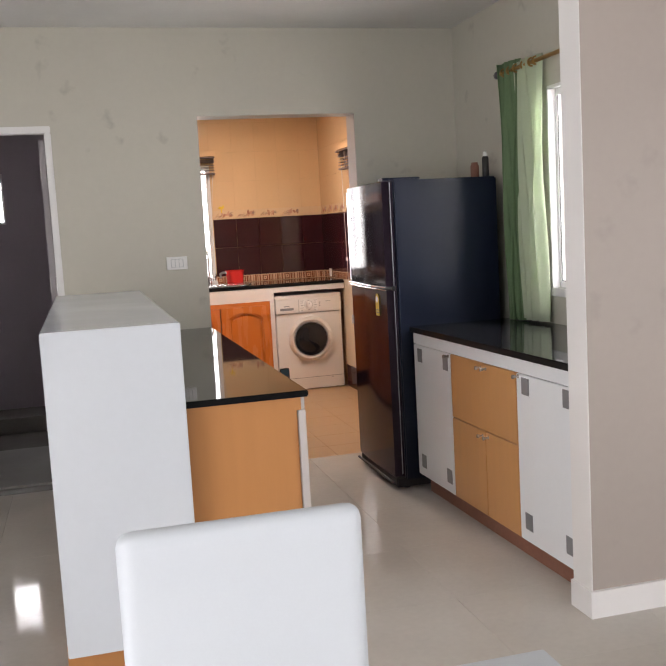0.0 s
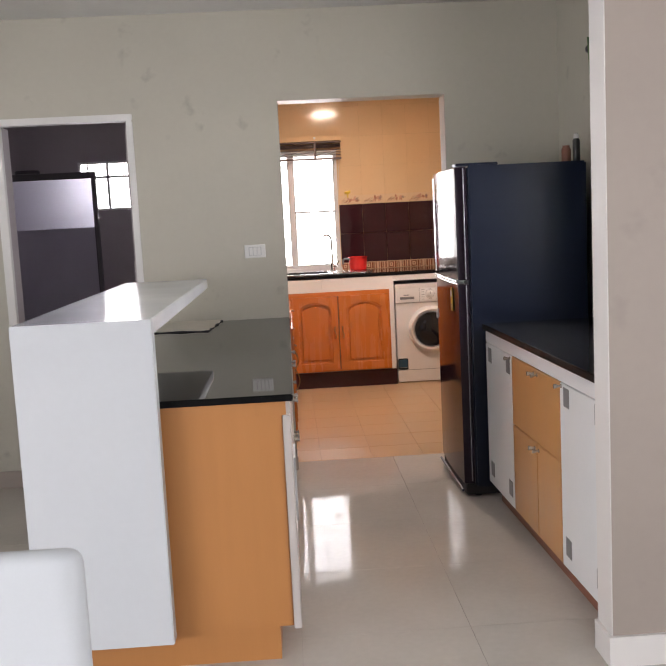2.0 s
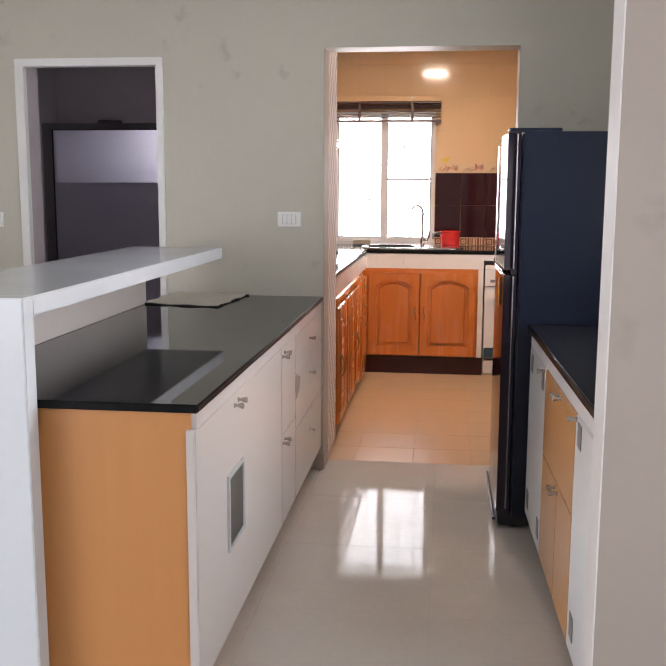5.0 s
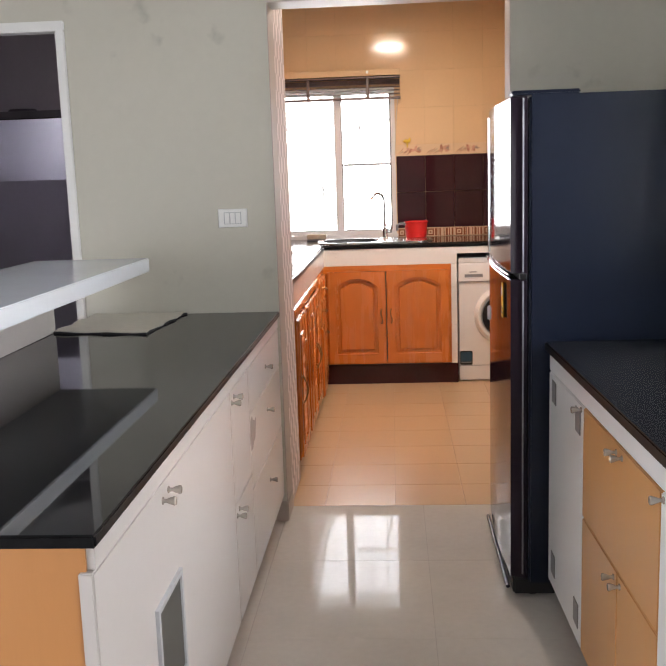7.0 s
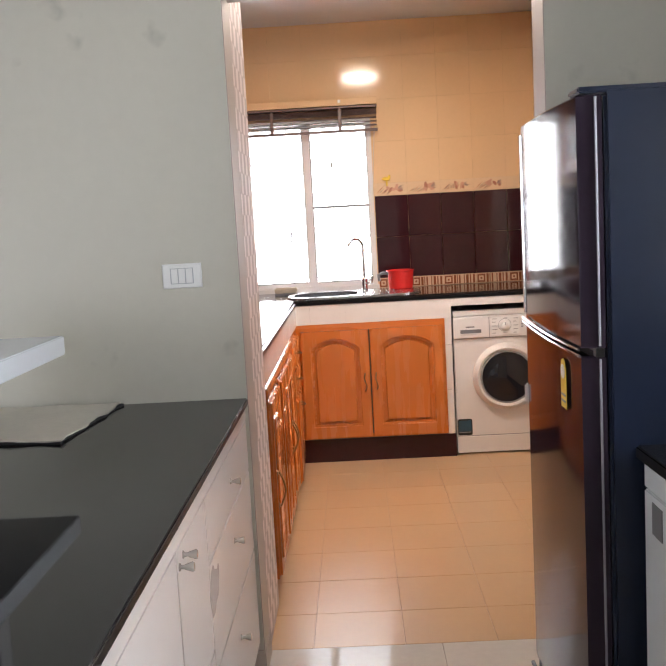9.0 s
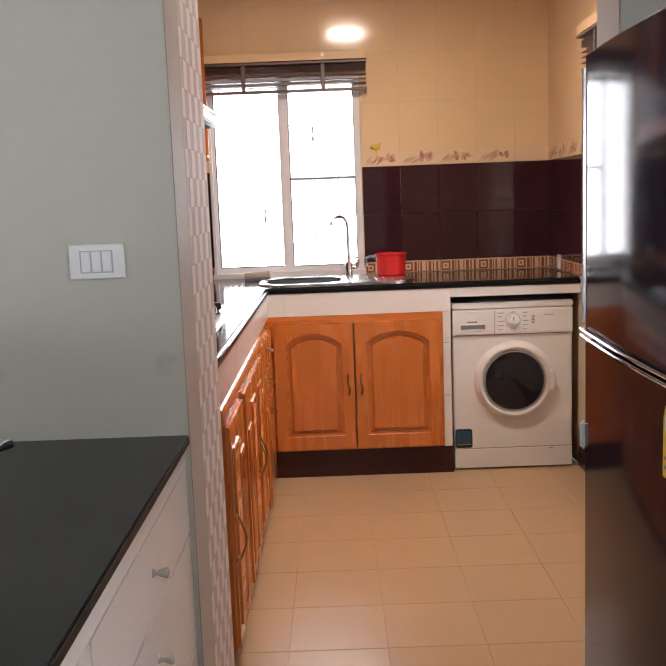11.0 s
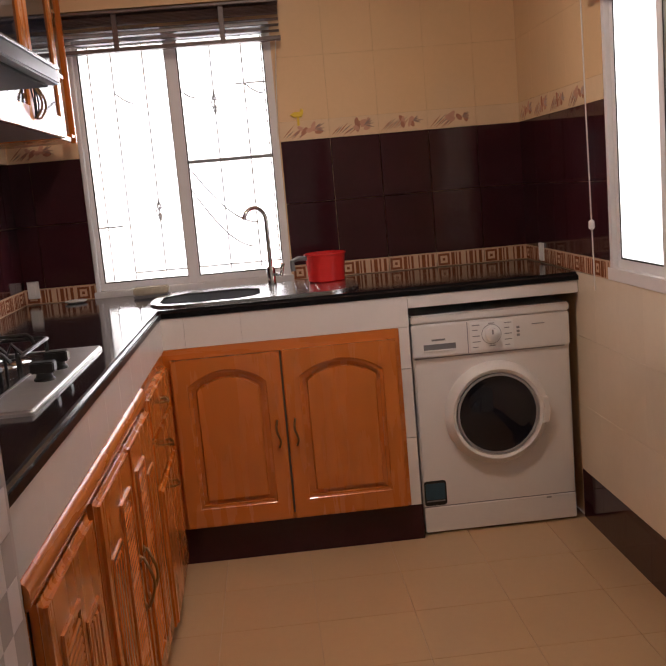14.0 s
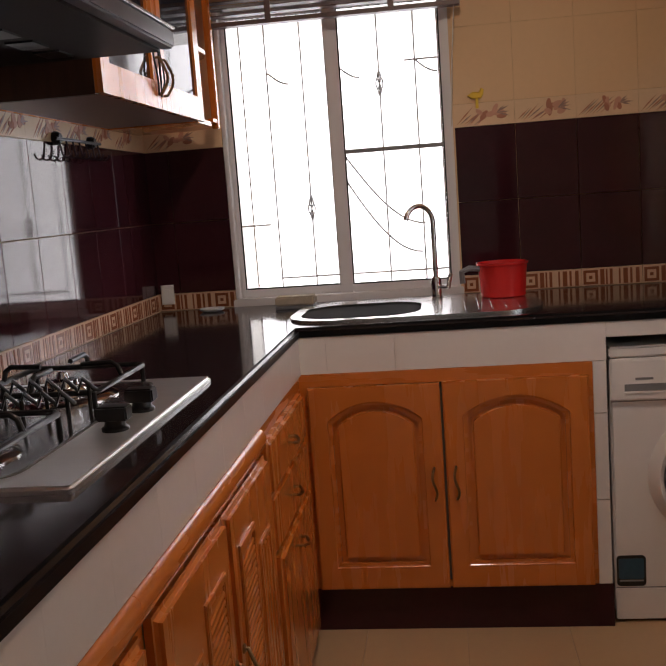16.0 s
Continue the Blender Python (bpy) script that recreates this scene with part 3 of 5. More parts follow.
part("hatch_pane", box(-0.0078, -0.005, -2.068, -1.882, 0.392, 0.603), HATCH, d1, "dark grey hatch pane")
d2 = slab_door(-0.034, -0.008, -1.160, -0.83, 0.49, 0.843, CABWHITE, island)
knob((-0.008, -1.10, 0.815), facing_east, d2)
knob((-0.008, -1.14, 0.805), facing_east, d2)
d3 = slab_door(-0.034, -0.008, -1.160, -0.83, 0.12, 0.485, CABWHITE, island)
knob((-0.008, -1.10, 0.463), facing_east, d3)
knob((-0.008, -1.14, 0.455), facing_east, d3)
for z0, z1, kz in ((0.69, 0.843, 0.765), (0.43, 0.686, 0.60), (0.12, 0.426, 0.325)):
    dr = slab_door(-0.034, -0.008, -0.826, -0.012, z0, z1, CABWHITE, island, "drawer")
    knob((-0.008, -0.42, kz), facing_east, dr)
honed_edges(solid("island_worktop", box(-0.80, 0.003, -2.42, -0.004, 0.889, 0.912, 0.004), GRANITE, "polished black granite worktop on the island", "worktop", smooth=True))

bar_unit = thing("breakfast_bar", (-0.63, -1.45, 0), "white laminate raised breakfast bar behind the island", "bar counter")
part("end_panel", box(-0.853, -0.420, -2.484, -2.425, 0.128, 1.183, 0.003), LAMIN, bar_unit)
# takes the duller white: shade below the bar is in its colour
part("riser", boxes([(-0.853, -0.80, -2.425, -0.42, 0.128, 1.132), (-0.80, -0.795, -2.425, -0.42, 0.914, 1.132)]), CABWHITE, bar_unit, "white riser toned down for the shade under the bar")
part("bar_top", box(-0.8525, -0.4205, -2.4245, -0.42, 1.132, 1.1825, 0.003), LAMIN, bar_unit)

pm = thing("place_mat", (-0.6, -0.25, 0.912), "cream board mat with a wavy edge on the black worktop", "mat")


def wavy_sheet(z, swell, grow, thick, seed):
    """A thin four-cornered sheet with uneven edges that lift a little."""
    a, b, c, d = [Vector(p) for p in ((-0.79, -0.46, 0), (-0.425, -0.52, 0), (-0.385, -0.03, 0), (-0.77, -0.02, 0))]
    rnd = random.Random(seed)
    ph = [rnd.random() * 6 for _ in range(6)]
    mid = (a + b + c + d) / 4
    bm = bmesh.new()
    n = 28
    lay = []
    for top in (0, 1):
        grid = []
        for j in range(n + 1):
            row = []
            for i in range(n + 1):
                u, v = i / n, j / n
                p = (a * (1 - u) + b * u) * (1 - v) + (d * (1 - u) + c * u) * v
                p = mid + (p - mid) * (1 + grow)
                rim = max(abs(2 * u - 1), abs(2 * v - 1)) ** 8
                p.x += rim * swell * math.sin(17 * v + ph[0]) + rim * swell * 0.6 * math.sin(37 * v + ph[1])
                p.y += rim * swell * math.sin(15 * u + ph[2]) + rim * swell * 0.6 * math.sin(33 * u + ph[3])
                lift = rim * 0.002 * (1 + math.sin(13 * (u + v) + ph[4]))
                row.append(bm.verts.new((p.x, p.y, z + (lift if top or z > 0.914 else 0) + thick * top)))
            grid.append(row)
        lay.append(grid)
    for k, g in enumerate(lay):
        for j in range(n):
            for i in range(n):
                q = (g[j][i], g[j][i + 1], g[j + 1][i + 1], g[j + 1][i])
                bm.faces.new(q if k else q[::-1])
    for i in range(n):
        for p, q in (((0, i), (0, i + 1)), ((n, i + 1), (n, i)), ((i + 1, 0), (i, 0)), ((i, n), (i + 1, n))):
            bm.faces.new((lay[0][p[0]][p[1]], lay[0][q[0]][q[1]], lay[1][q[0]][q[1]], lay[1][p[0]][p[1]]))
    return bm


part("board", wavy_sheet(0.9165, 0.004, 0.0, 0.004, 4), PAPER, pm, smooth=True)
part("backing", wavy_sheet(0.9125, 0.003, 0.006, 0.0035, 9), RUBBER, pm, "dark backing edge")

# ---- fridge ----
fr = thing("fridge", (1.2, -0.40, 0), "tall dark navy two-door fridge with glossy doors", "fridge")
FX, FY0, FY1, FT = 0.918, -0.752, -0.06, 1.690
part("body", box(FX, 1.52, FY0, FY1, 0.05, FT, 0.008), FRIDGE, fr)


def fridge_door(z0, z1):
    """A bowed door: outline in y and x, drawn upwards."""
    n = 40
    pts = [(FX - 0.006, FY0), (FX - 0.006, FY1)]
    for i in range(n + 1):
        t = i / n
        y = FY1 + (FY0 - FY1) * t
        edge = min(t, 1 - t)
        bow = 0.046 * min(1, (edge / 0.022)) ** 0.5 if edge < 0.022 else 0.046 + 0.010 * math.sin(math.pi * (t - 0.022) / 0.956)
        pts.append((FX - 0.012 - bow, y))
    bm = bmesh.new()
    prism(pts, z1 - z0, pose(0, 0, z0), 0.004, bm)
    return bm


fd = part("freezer_door", fridge_door(1.125, FT - 0.004), FDOOR, fr, "glossy dark freezer door", smooth=True)
md = part("main_door", fridge_door(0.075, 1.105), FDOOR, fr, "glossy dark fridge door", smooth=True)
part("edge_trim", rod((FX - 0.02, FY0 - 0.002, 1.13), (FX - 0.02, FY0 - 0.002, FT - 0.01), 0.003, 8), SEAM, fd)
part("edge_trim", rod((FX - 0.02, FY0 - 0.002, 0.09), (FX - 0.02, FY0 - 0.002, 1.10), 0.003, 8), SEAM, md)
part("handle_trim", tube([(FX - 0.066 - 0.010 * math.sin(math.pi * t), FY0 + 0.01 + (FY1 - FY0 - 0.02) * t, 1.121 + 0.006 * t) for t in [i / 10 for i in range(11)]], 0.0032, 8), CHROME, fr, "chrome grip between the doors", smooth=True)
part("handle_trim", tube([(FX - 0.064 - 0.010 * math.sin(math.pi * t), FY0 + 0.006 + (FY1 - FY0 - 0.012) * t, 1.107 + 0.006 * t) for t in [i / 10 for i in range(11)]], 0.0030, 8), CHROME, fr, smooth=True)
part("hinge_block", box(FX - 0.030, FX - 0.010, FY0 - 0.004, FY0 + 0.02, 1.104, 1.126, 0.002), BLACK, fr)
part("handle_trim", tube([(FX - 0.056, FY1 - 0.006, 1.14 + 0.52 * t) for t in (0, 0.5, 1)], 0.007, 8), CHROME, fd, smooth=True)
part("hinge_cover", box(FX - 0.055, FX + 0.16, FY0 + 0.01, FY0 + 0.1, FT, FT + 0.014, 0.004), FRIDGE, fr)
part("base_grille", box(FX - 0.05, FX + 0.2, FY0 + 0.008, FY1 - 0.01, 0.012, 0.07, 0.006), RUBBER, fr)
part("kick_trim", tube([(FX - 0.068, FY0 + 0.01 + 0.67 * t, 0.04) for t in (0, 0.5, 1)], 0.007, 8), FRIDGE, fr)
for fx, fy in ((FX + 0.02, FY0 + 0.05), (FX + 0.02, FY1 - 0.05), (1.47, FY0 + 0.05), (1.47, FY1 - 0.05)):
    part("foot", rod((fx, fy, 0), (fx, fy, 0.052), 0.018), RUBBER, fr)
bm = prism([(-0.028, -0.06), (0.028, -0.06), (0.028, 0.035), (0.02, 0.055), (0, 0.062), (-0.02, 0.055), (-0.028, 0.035)], 0.0015, facing_west(FX - 0.0685, -0.60, 1.02))
en = part("energy_label", bm, YELLOW, md, "yellow energy label")
part("label_dial", lathe([(0.001, 0.002), (0.018, 0.002), (0.018, 0.0032), (0.001, 0.0032)], facing_west(FX - 0.0685, -0.60, 1.05), 18), PLASTIC, en)
for i, zz in enumerate((0.99, 0.975)):
    part("label_bar", box(FX - 0.0712, FX - 0.0700, -0.62, -0.58, zz, zz + 0.005), GREYV, en)
part("door_hook", box(FX - 0.066, FX - 0.052, FY1 - 0.012, FY1 + 0.004, 0.865, 0.925, 0.005), PLASTIC, md, "small white hook")
can = thing("spray_can", (1.50, -0.64, FT), "slim dark aerosol can with a pale cap", "can")
part("can", lathe([(0.017, 0), (0.019, 0.004), (0.019, 0.105), (0.013, 0.115)], pose(1.50, -0.66, FT), 18), BLACK, can, smooth=True)
part("cap", lathe([(0.013, 0), (0.014, 0.003), (0.012, 0.022), (0.005, 0.027)], pose(1.50, -0.66, FT + 0.115), 18), PLASTIC, can, smooth=True)
jar = thing("glass_jar", (1.50, -0.56, FT), "small brown jar on the fridge", "jar")
part("jar", lathe([(0.022, 0), (0.024, 0.004), (0.024, 0.07), (0.018, 0.078), (0.018, 0.088)], pose(1.475, -0.57, FT), 18), PLINTH, jar, smooth=True)

# ---- low cabinets beside the fridge ----
low = thing("low_cabinet", (1.3, -1.54, 0), "low cabinet with white and orange doors", "cabinet")
TILT = 0.035      # the run opens slightly from the wall's line


def skew(bm, y0=-0.80, y1=-2.22):
    for v in bm.verts:
        v.co.x += TILT * (y0 - v.co.y) / (y0 - y1) * (1 if v.co.x < 1.2 else 0)
    return bm


part("body", skew(box(0.995, 1.605, -2.425, -0.80, 0.10, 0.877)), CABWHITE, low)
part("plinth", skew(box(1.03, 1.55, -2.425, -0.83, 0, 0.10)), PLINTH, low, "red-brown wooden plinth")
part("top_rail", skew(box(0.978, 0.995, -2.425, -0.80, 0.815, 0.877, 0.002)), LOWWHITE, low)


def low_door(y0, y1, z0, z1, material):
    return part("door", skew(box(0.976, 0.994, y0, y1, z0, z1, 0.003)), material, low)


def face_x(y):
    return 0.976 + TILT * (-0.80 - y) / 1.42


def patch(y, z, parent):
    x = face_x(y)
    part("vent_patch", box(x - 0.003, x - 0.0002, y - 0.032, y + 0.032, z - 0.036, z + 0.036, 0.001, seg=1), GREYV, parent, "grey square vent")


w1 = low_door(-1.281, -0.805, 0.10, 0.812, LOWWHITE)
for y, z in ((-0.89, 0.76), (-1.225, 0.76), (-0.89, 0.185), (-1.225, 0.185)):
    patch(y, z, w1)
knob((face_x(-1.265), -1.262, 0.80), facing_west, w1)
o1 = low_door(-1.958, -1.285, 0.502, 0.812, ORANGE2)
o2 = low_door(-1.648, -1.285, 0.10, 0.498, ORANGE2)
o3 = low_door(-1.958, -1.652, 0.10, 0.498, ORANGE2)
for y in (-1.625, -1.675):
    knob((face_x(y), y, 0.79), facing_west, o1)
knob((face_x(-1.675), -1.678, 0.475), facing_west, o3)
knob((face_x(-1.62), -1.622, 0.475), facing_west, o2)
w2 = low_door(-2.42, -1.962, 0.10, 0.812, LOWWHITE)
for y, z in ((-2.04, 0.765), (-2.365, 0.765), (-2.04, 0.19), (-2.365, 0.19)):
    patch(y, z, w2)
knob((face_x(-1.98), -1.98, 0.80), facing_west, w2)
honed_edges(solid("low_worktop", skew(box(0.962, 1.607, -2.447, -0.79, 0.877, 0.907, 0.004)), GRANITE, "polished black granite worktop beside the fridge", "worktop", smooth=True))

# ---- curtain ----
cur = thing("curtain", (1.54, -1.05, 0.91), "green curtain drawn aside, its backlit part painted pale", "curtain")


def curtain_sheet(y0, y1, depth, waves, z0, z1, seed):
    bm = bmesh.new()
    rnd = random.Random(seed)
    nu, nv = 72, 26
    ph = rnd.random() * 6
    grid = []
    for j in range(nv + 1):
        v = j / nv
        row = []
        for i in range(nu + 1):
            u = i / nu
            a = 2 * math.pi * waves * u + ph
            amp = depth * (0.65 + 0.35 * math.cos(2.1 * v + u * 3))
            x = 1.535 + amp * math.sin(a) + 0.012 * math.sin(7 * v + 9 * u)
            y = y0 + (y1 - y0) * u + 0.014 * math.sin(5 * v + 4 * u) + 0.35 * amp * math.sin(2 * a)
            row.append(bm.verts.new((x, y, z0 + (z1 - z0) * v)))
        grid.append(row)
    for j in range(nv):
        for i in range(nu):
            bm.faces.new((grid[j][i], grid[j][i + 1], grid[j + 1][i + 1], grid[j + 1][i]))
    return bm


c1 = part("green_panel", curtain_sheet(-1.00, -0.83, 0.030, 4.6, 0.912, 2.27, 3), CURT, cur, "mid green folds", smooth=True)
# hangs partly over solid wall, so its pale colour supplies the backlight
c2 = part("pale_panel", curtain_sheet(-1.235, -0.985, 0.026, 4.3, 0.922, 2.25, 8), CURTL, cur, "green folds painted pale as if backlit", smooth=True)
for c in (c1, c2):
    so = c.modifiers.new("thickness", "SOLIDIFY")
    so.thickness = 0.003
rodc = thing("curtain_rod", (1.53, -1.5, 2.2), "brass curtain rod with rings", "curtain rod")
part("rod", rod((1.535, -0.80, 2.222), (1.535, -2.40, 2.222), 0.011, 12), BRASS, rodc)
part("finial", lathe([(0.012, 0), (0.022, 0.012), (0.02, 0.03), (0.004, 0.045)], pose(1.535, -0.80, 2.222, -90, 0, 0), 14), DARKALU, rodc, smooth=True)
for y in (-0.86, -0.93, -1.0, -1.09, -1.17, -1.215):
    part("ring", lathe([(0.016, -0.004), (0.024, -0.004), (0.024, 0.004), (0.016, 0.004)], pose(1.535, y, 2.222, 90, 0, 0), 16, loop=True), BRASS, rodc)
for y in (-0.83, -2.38):
    part("bracket", rod((1.535, y, 2.222), (1.612, y, 2.222), 0.008, 8), DARKALU, rodc)

# ---- chair ----
ch = thing("dining_chair", (-0.5, -3.85, 0), "white leatherette dining chair with a high back", "chair")


def cushion(x0, x1, y0, y1, z0, z1, r):
    """A box with full round edges and a soft swell."""
    bm = box(x0, x1, y0, y1, z0, z1)
    bmesh.ops.subdivide_edges(bm, edges=bm.edges[:], cuts=23, use_grid_fill=True)
    lo, hi = Vector((x0 + r, y0 + r, z0 + r)), Vector((x1 - r, y1 - r, z1 - r))
    for v in bm.verts:
        for i in range(3):      # crowd the rows towards the edges
            a, b = (x0, y0, z0)[i], (x1, y1, z1)[i]
            t = (v.co[i] - a) / (b - a)
            v.co[i] = a + (b - a) * (0.5 - 0.5 * math.cos(math.pi * t))
        c = Vector([min(max(v.co[i], lo[i]), hi[i]) for i in range(3)])
        d = v.co - c
        if d.length > 1e-9:
            v.co = c + d.normalized() * r
    return bm


part("backrest", cushion(-0.692, -0.303, -4.07, -4.02, 0.40, 1.014, 0.024), LEATHER, ch, smooth=True)
part("seat", cushion(-0.70, -0.305, -4.0, -3.60, 0.40, 0.47, 0.022), LEATHER, ch, smooth=True)
for lx, ly in ((-0.675, -3.63), (-0.33, -3.63), (-0.675, -4.03), (-0.33, -4.03)):
    part("leg", box(lx - 0.019, lx + 0.019, ly - 0.019, ly + 0.019, 0, 0.41, 0.003), LEATHER, ch)

# ---- switches ----
def switch_plate(m, label, n=3, w=0.12, h=0.075):
    s = thing("wall_switch", m.translation, label, "switch", "white switch plates")
    part("plate", prism([(-w / 2, -h / 2), (w / 2, -h / 2), (w / 2, h / 2), (-w / 2, h / 2)], 0.010, m, 0.003), PLASTIC, s)
    e = n * 0.0225 / 2 + 0.002
    if n > 1:
        part("well", prism([(-e, -0.024), (e, -0.024), (e, 0.024), (-e, 0.024)], 0.0104, m), GAP, s, "grey gap round the rockers")
    for i in range(n):
        x = (i - (n - 1) / 2) * 0.0225
        part("rocker", prism([(x - 0.0098, -0.022), (x + 0.0098, -0.022), (x + 0.0098, 0.022), (x - 0.0098, 0.022)], 0.0130, m, 0.001), PLASTIC, s)


switch_plate(facing_south(-0.173, 0, 1.302), "white triple light switch on the grey wall")
switch_plate(facing_south(-1.76, 0, 1.288), "white light switch beside the bathroom door", 2)
switch_plate(facing_west(KE - 0.008, 3.05, 1.035), "white socket above the worktop", 1, 0.05, 0.075)
switch_plate(facing_south(KW + 0.045, KN - 0.008, 1.05), "white socket beside the cooker", 1, 0.05, 0.075)

# ---- skirting of the living room ----
sk = thing("baseboard", (0, 0, 0), "low skirting along the walls", "skirting", kind="structure")
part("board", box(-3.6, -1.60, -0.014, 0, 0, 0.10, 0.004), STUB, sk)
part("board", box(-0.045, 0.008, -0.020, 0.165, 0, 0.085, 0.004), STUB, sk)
part("board", boxes([(0.963, 4.2, -2.594, -2.58, 0, 0.10), (0.963, 0.979, -2.58, -2.449, 0, 0.10)]), TRIMW, sk)

# ---- bathroom ----
scr = thing("shower_screen", (-1.9, 2.1, 0), "dark framed screen with a frosted grey panel", "shower screen")
for r in ((-2.40, -2.33, 0.12, 1.93), (-1.492, -1.465, 0.12, 1.93)):
    part("post", box(r[0], r[1], 2.08, 2.13, r[2], r[3], 0.003), SCREENF, scr)
part("head", box(-2.33, -1.492, 2.08, 2.13, 1.885, 1.93, 0.003), SCREENF, scr)
part("foot_rail", box(-2.33, -1.492, 2.08, 2.13, 0.12, 0.17, 0.003), SCREENF, scr)
part("gasket", boxes([(-2.33, -2.325, 2.085, 2.12, 0.17, 1.885), (-1.497, -1.492, 2.085, 2.12, 0.17, 1.885), (-2.325, -1.497, 2.085, 2.12, 1.880, 1.885)]), RUBBER, scr)
part("panel", box(-2.325, -1.497, 2.10, 2.112, 1.495, 1.880), PANEL, scr, "frosted grey panel")
# one panel in two colours; the seam paints where window light stops
part("lower_panel", box(-2.325, -1.497, 2.099, 2.113, 0.17, 1.495), SCREENP, scr, "lower part of the panel, painted dull below the window light")
solid("shower_kerb", box(-2.74, -0.83, 2.03, 2.18, -0.004, 0.12, 0.012), BATHF, "low grey kerb under the shower screen", "kerb")
rs = thing("corner_shelf", (-2.28, 3.16, 2.02), "small dark rounded shelf on the bathroom wall", "shelf")
part("shelf_board", prism([(0.11 * math.cos(math.pi + math.pi * i / 14), 0.10 * math.sin(math.pi + math.pi * i / 14)) for i in range(15)], 0.03, pose(-2.28, 3.188, 2.0), 0.006), DARKALU, rs)
solid("bath_mat", box(-1.55, -0.95, 0.32, 1.4, -0.004, 0.010, 0.004), mat("grey_bath_mat", (0.30, 0.29, 0.27), 0.9, var=0.12, fine=200, bump=0.4), "flat grey bath mat on the bathroom floor", "mat")

stool = thing("low_stool", (0.09, -3.73, 0), "low white stool with a square seat", "stool")
part("seat", cushion(-0.09, 0.266, -3.93, -3.565, 0.41, 0.45, 0.010), LEATHER, stool, smooth=True)
for lx, ly in ((-0.06, -3.90), (0.236, -3.90), (-0.06, -3.595), (0.236, -3.595)):
    part("leg", box(lx - 0.017, lx + 0.017, ly - 0.017, ly + 0.017, 0, 0.412, 0.003), LEATHER, stool)


# ---- kitchen: worktop and masonry fronts ----
CT = 0.987
wt = bmesh.new()
prism([(KW, 0.56), (0.0, 0.56), (0.0, 2.61), (KE, 2.61), (KE, KN), (KW, KN)], 0.030, pose(0, 0, CT - 0.030), 0.012, wt)
honed_edges(solid("kitchen_worktop", wt, KGRANITE, "dark polished granite worktop round the corner", "worktop", smooth=True))
base = thing("masonry_base", (0.4, 2.7, 0), "white tiled masonry fronts with a dark tiled plinth", "counter base", kind="structure")
part("core", boxes([(KW, -0.06, 0.56, 2.66, 0, 0.956), (-0.06, 0.915, 2.66, KN, 0, 0.956), (KW, -0.06, 2.66, KN, 0, 0.956), (0.915, KE, 3.2, KN, 0, 0.956)]), WTILE, base)
part("front_rail", boxes([(-0.06, -0.012, 0.56, 2.62, 0.837, 0.956), (-0.012, 0.915, 2.622, 2.66, 0.84, 0.956), (0.873, 0.915, 2.622, 2.66, 0.14, 0.84), (0.915, KE, 2.622, 2.66, 0.908, 0.956)]) , WTILE, base)
part("plinth", boxes([(-0.03, 0.918, 2.618, 2.66, 0, 0.14)]), DTILE, base, "dark maroon tiled plinth")
part("side_plinth", box(-0.06, -0.036, 0.56, 2.618, 0, 0.05), DTILE, base)


# ---- panelled wooden doors ----
def arch(x0, x1, y0, y1, rise, n=12):
    pts = [(x0, y0), (x1, y0), (x1, y1 - rise)]
    for i in range(1, n):
        t = i / n
        s = math.sin(math.pi * t) ** 0.8
        pts.append((x1 + (x0 - x1) * t, y1 - rise + rise * s))
    pts.append((x0, y1 - rise))
    return pts


def ring_prism(outer, inner, depth, m, bevel=0.0):
    """A flat ring between two outlines with the same count of points, its outer edges eased."""
    bm = bmesh.new()
    n = len(outer)
    lay = []
    for pts, z in ((outer, 0), (outer, depth), (inner, depth), (inner, 0)):
        lay.append([bm.verts.new((x, y, z)) for x, y in pts])
    for a, b in ((0, 1), (1, 2), (2, 3), (3, 0)):
        for i in range(n):
            j = (i + 1) % n
            bm.faces.new((lay[a][i], lay[a][j], lay[b][j], lay[b][i]))
    if bevel:
        edge = set(lay[1]) | set(lay[2])
        rim = [e for e in bm.edges if (e.verts[0] in edge and e.verts[1] in edge) and ((e.verts[0] in lay[1]) == (e.verts[1] in lay[1]))]
        bmesh.ops.bevel(bm, geom=rim, offset=bevel, segments=3, affect="EDGES", clamp_overlap=True)
    bmesh.ops.transform(bm, matrix=m, verts=bm.verts[:])
    return bm


def pull(m, x, y, parent, length=0.10):
    """A slim bowed handle with a slight S and turned ends."""
    pts = [(x, y - length / 2, 0.0)]
    for i in range(13):
        t = i / 12
        pts.append((x + 0.006 * math.sin(2 * math.pi * t), y - length / 2 + length * t, 0.010 + 0.020 * math.sin(math.pi * t)))
    pts.append((x, y + length / 2, 0.0))
    part("handle", tube([m @ Vector(p) for p in pts], 0.0042, 8), BRONZE, parent, "curved bronze handle", smooth=True)


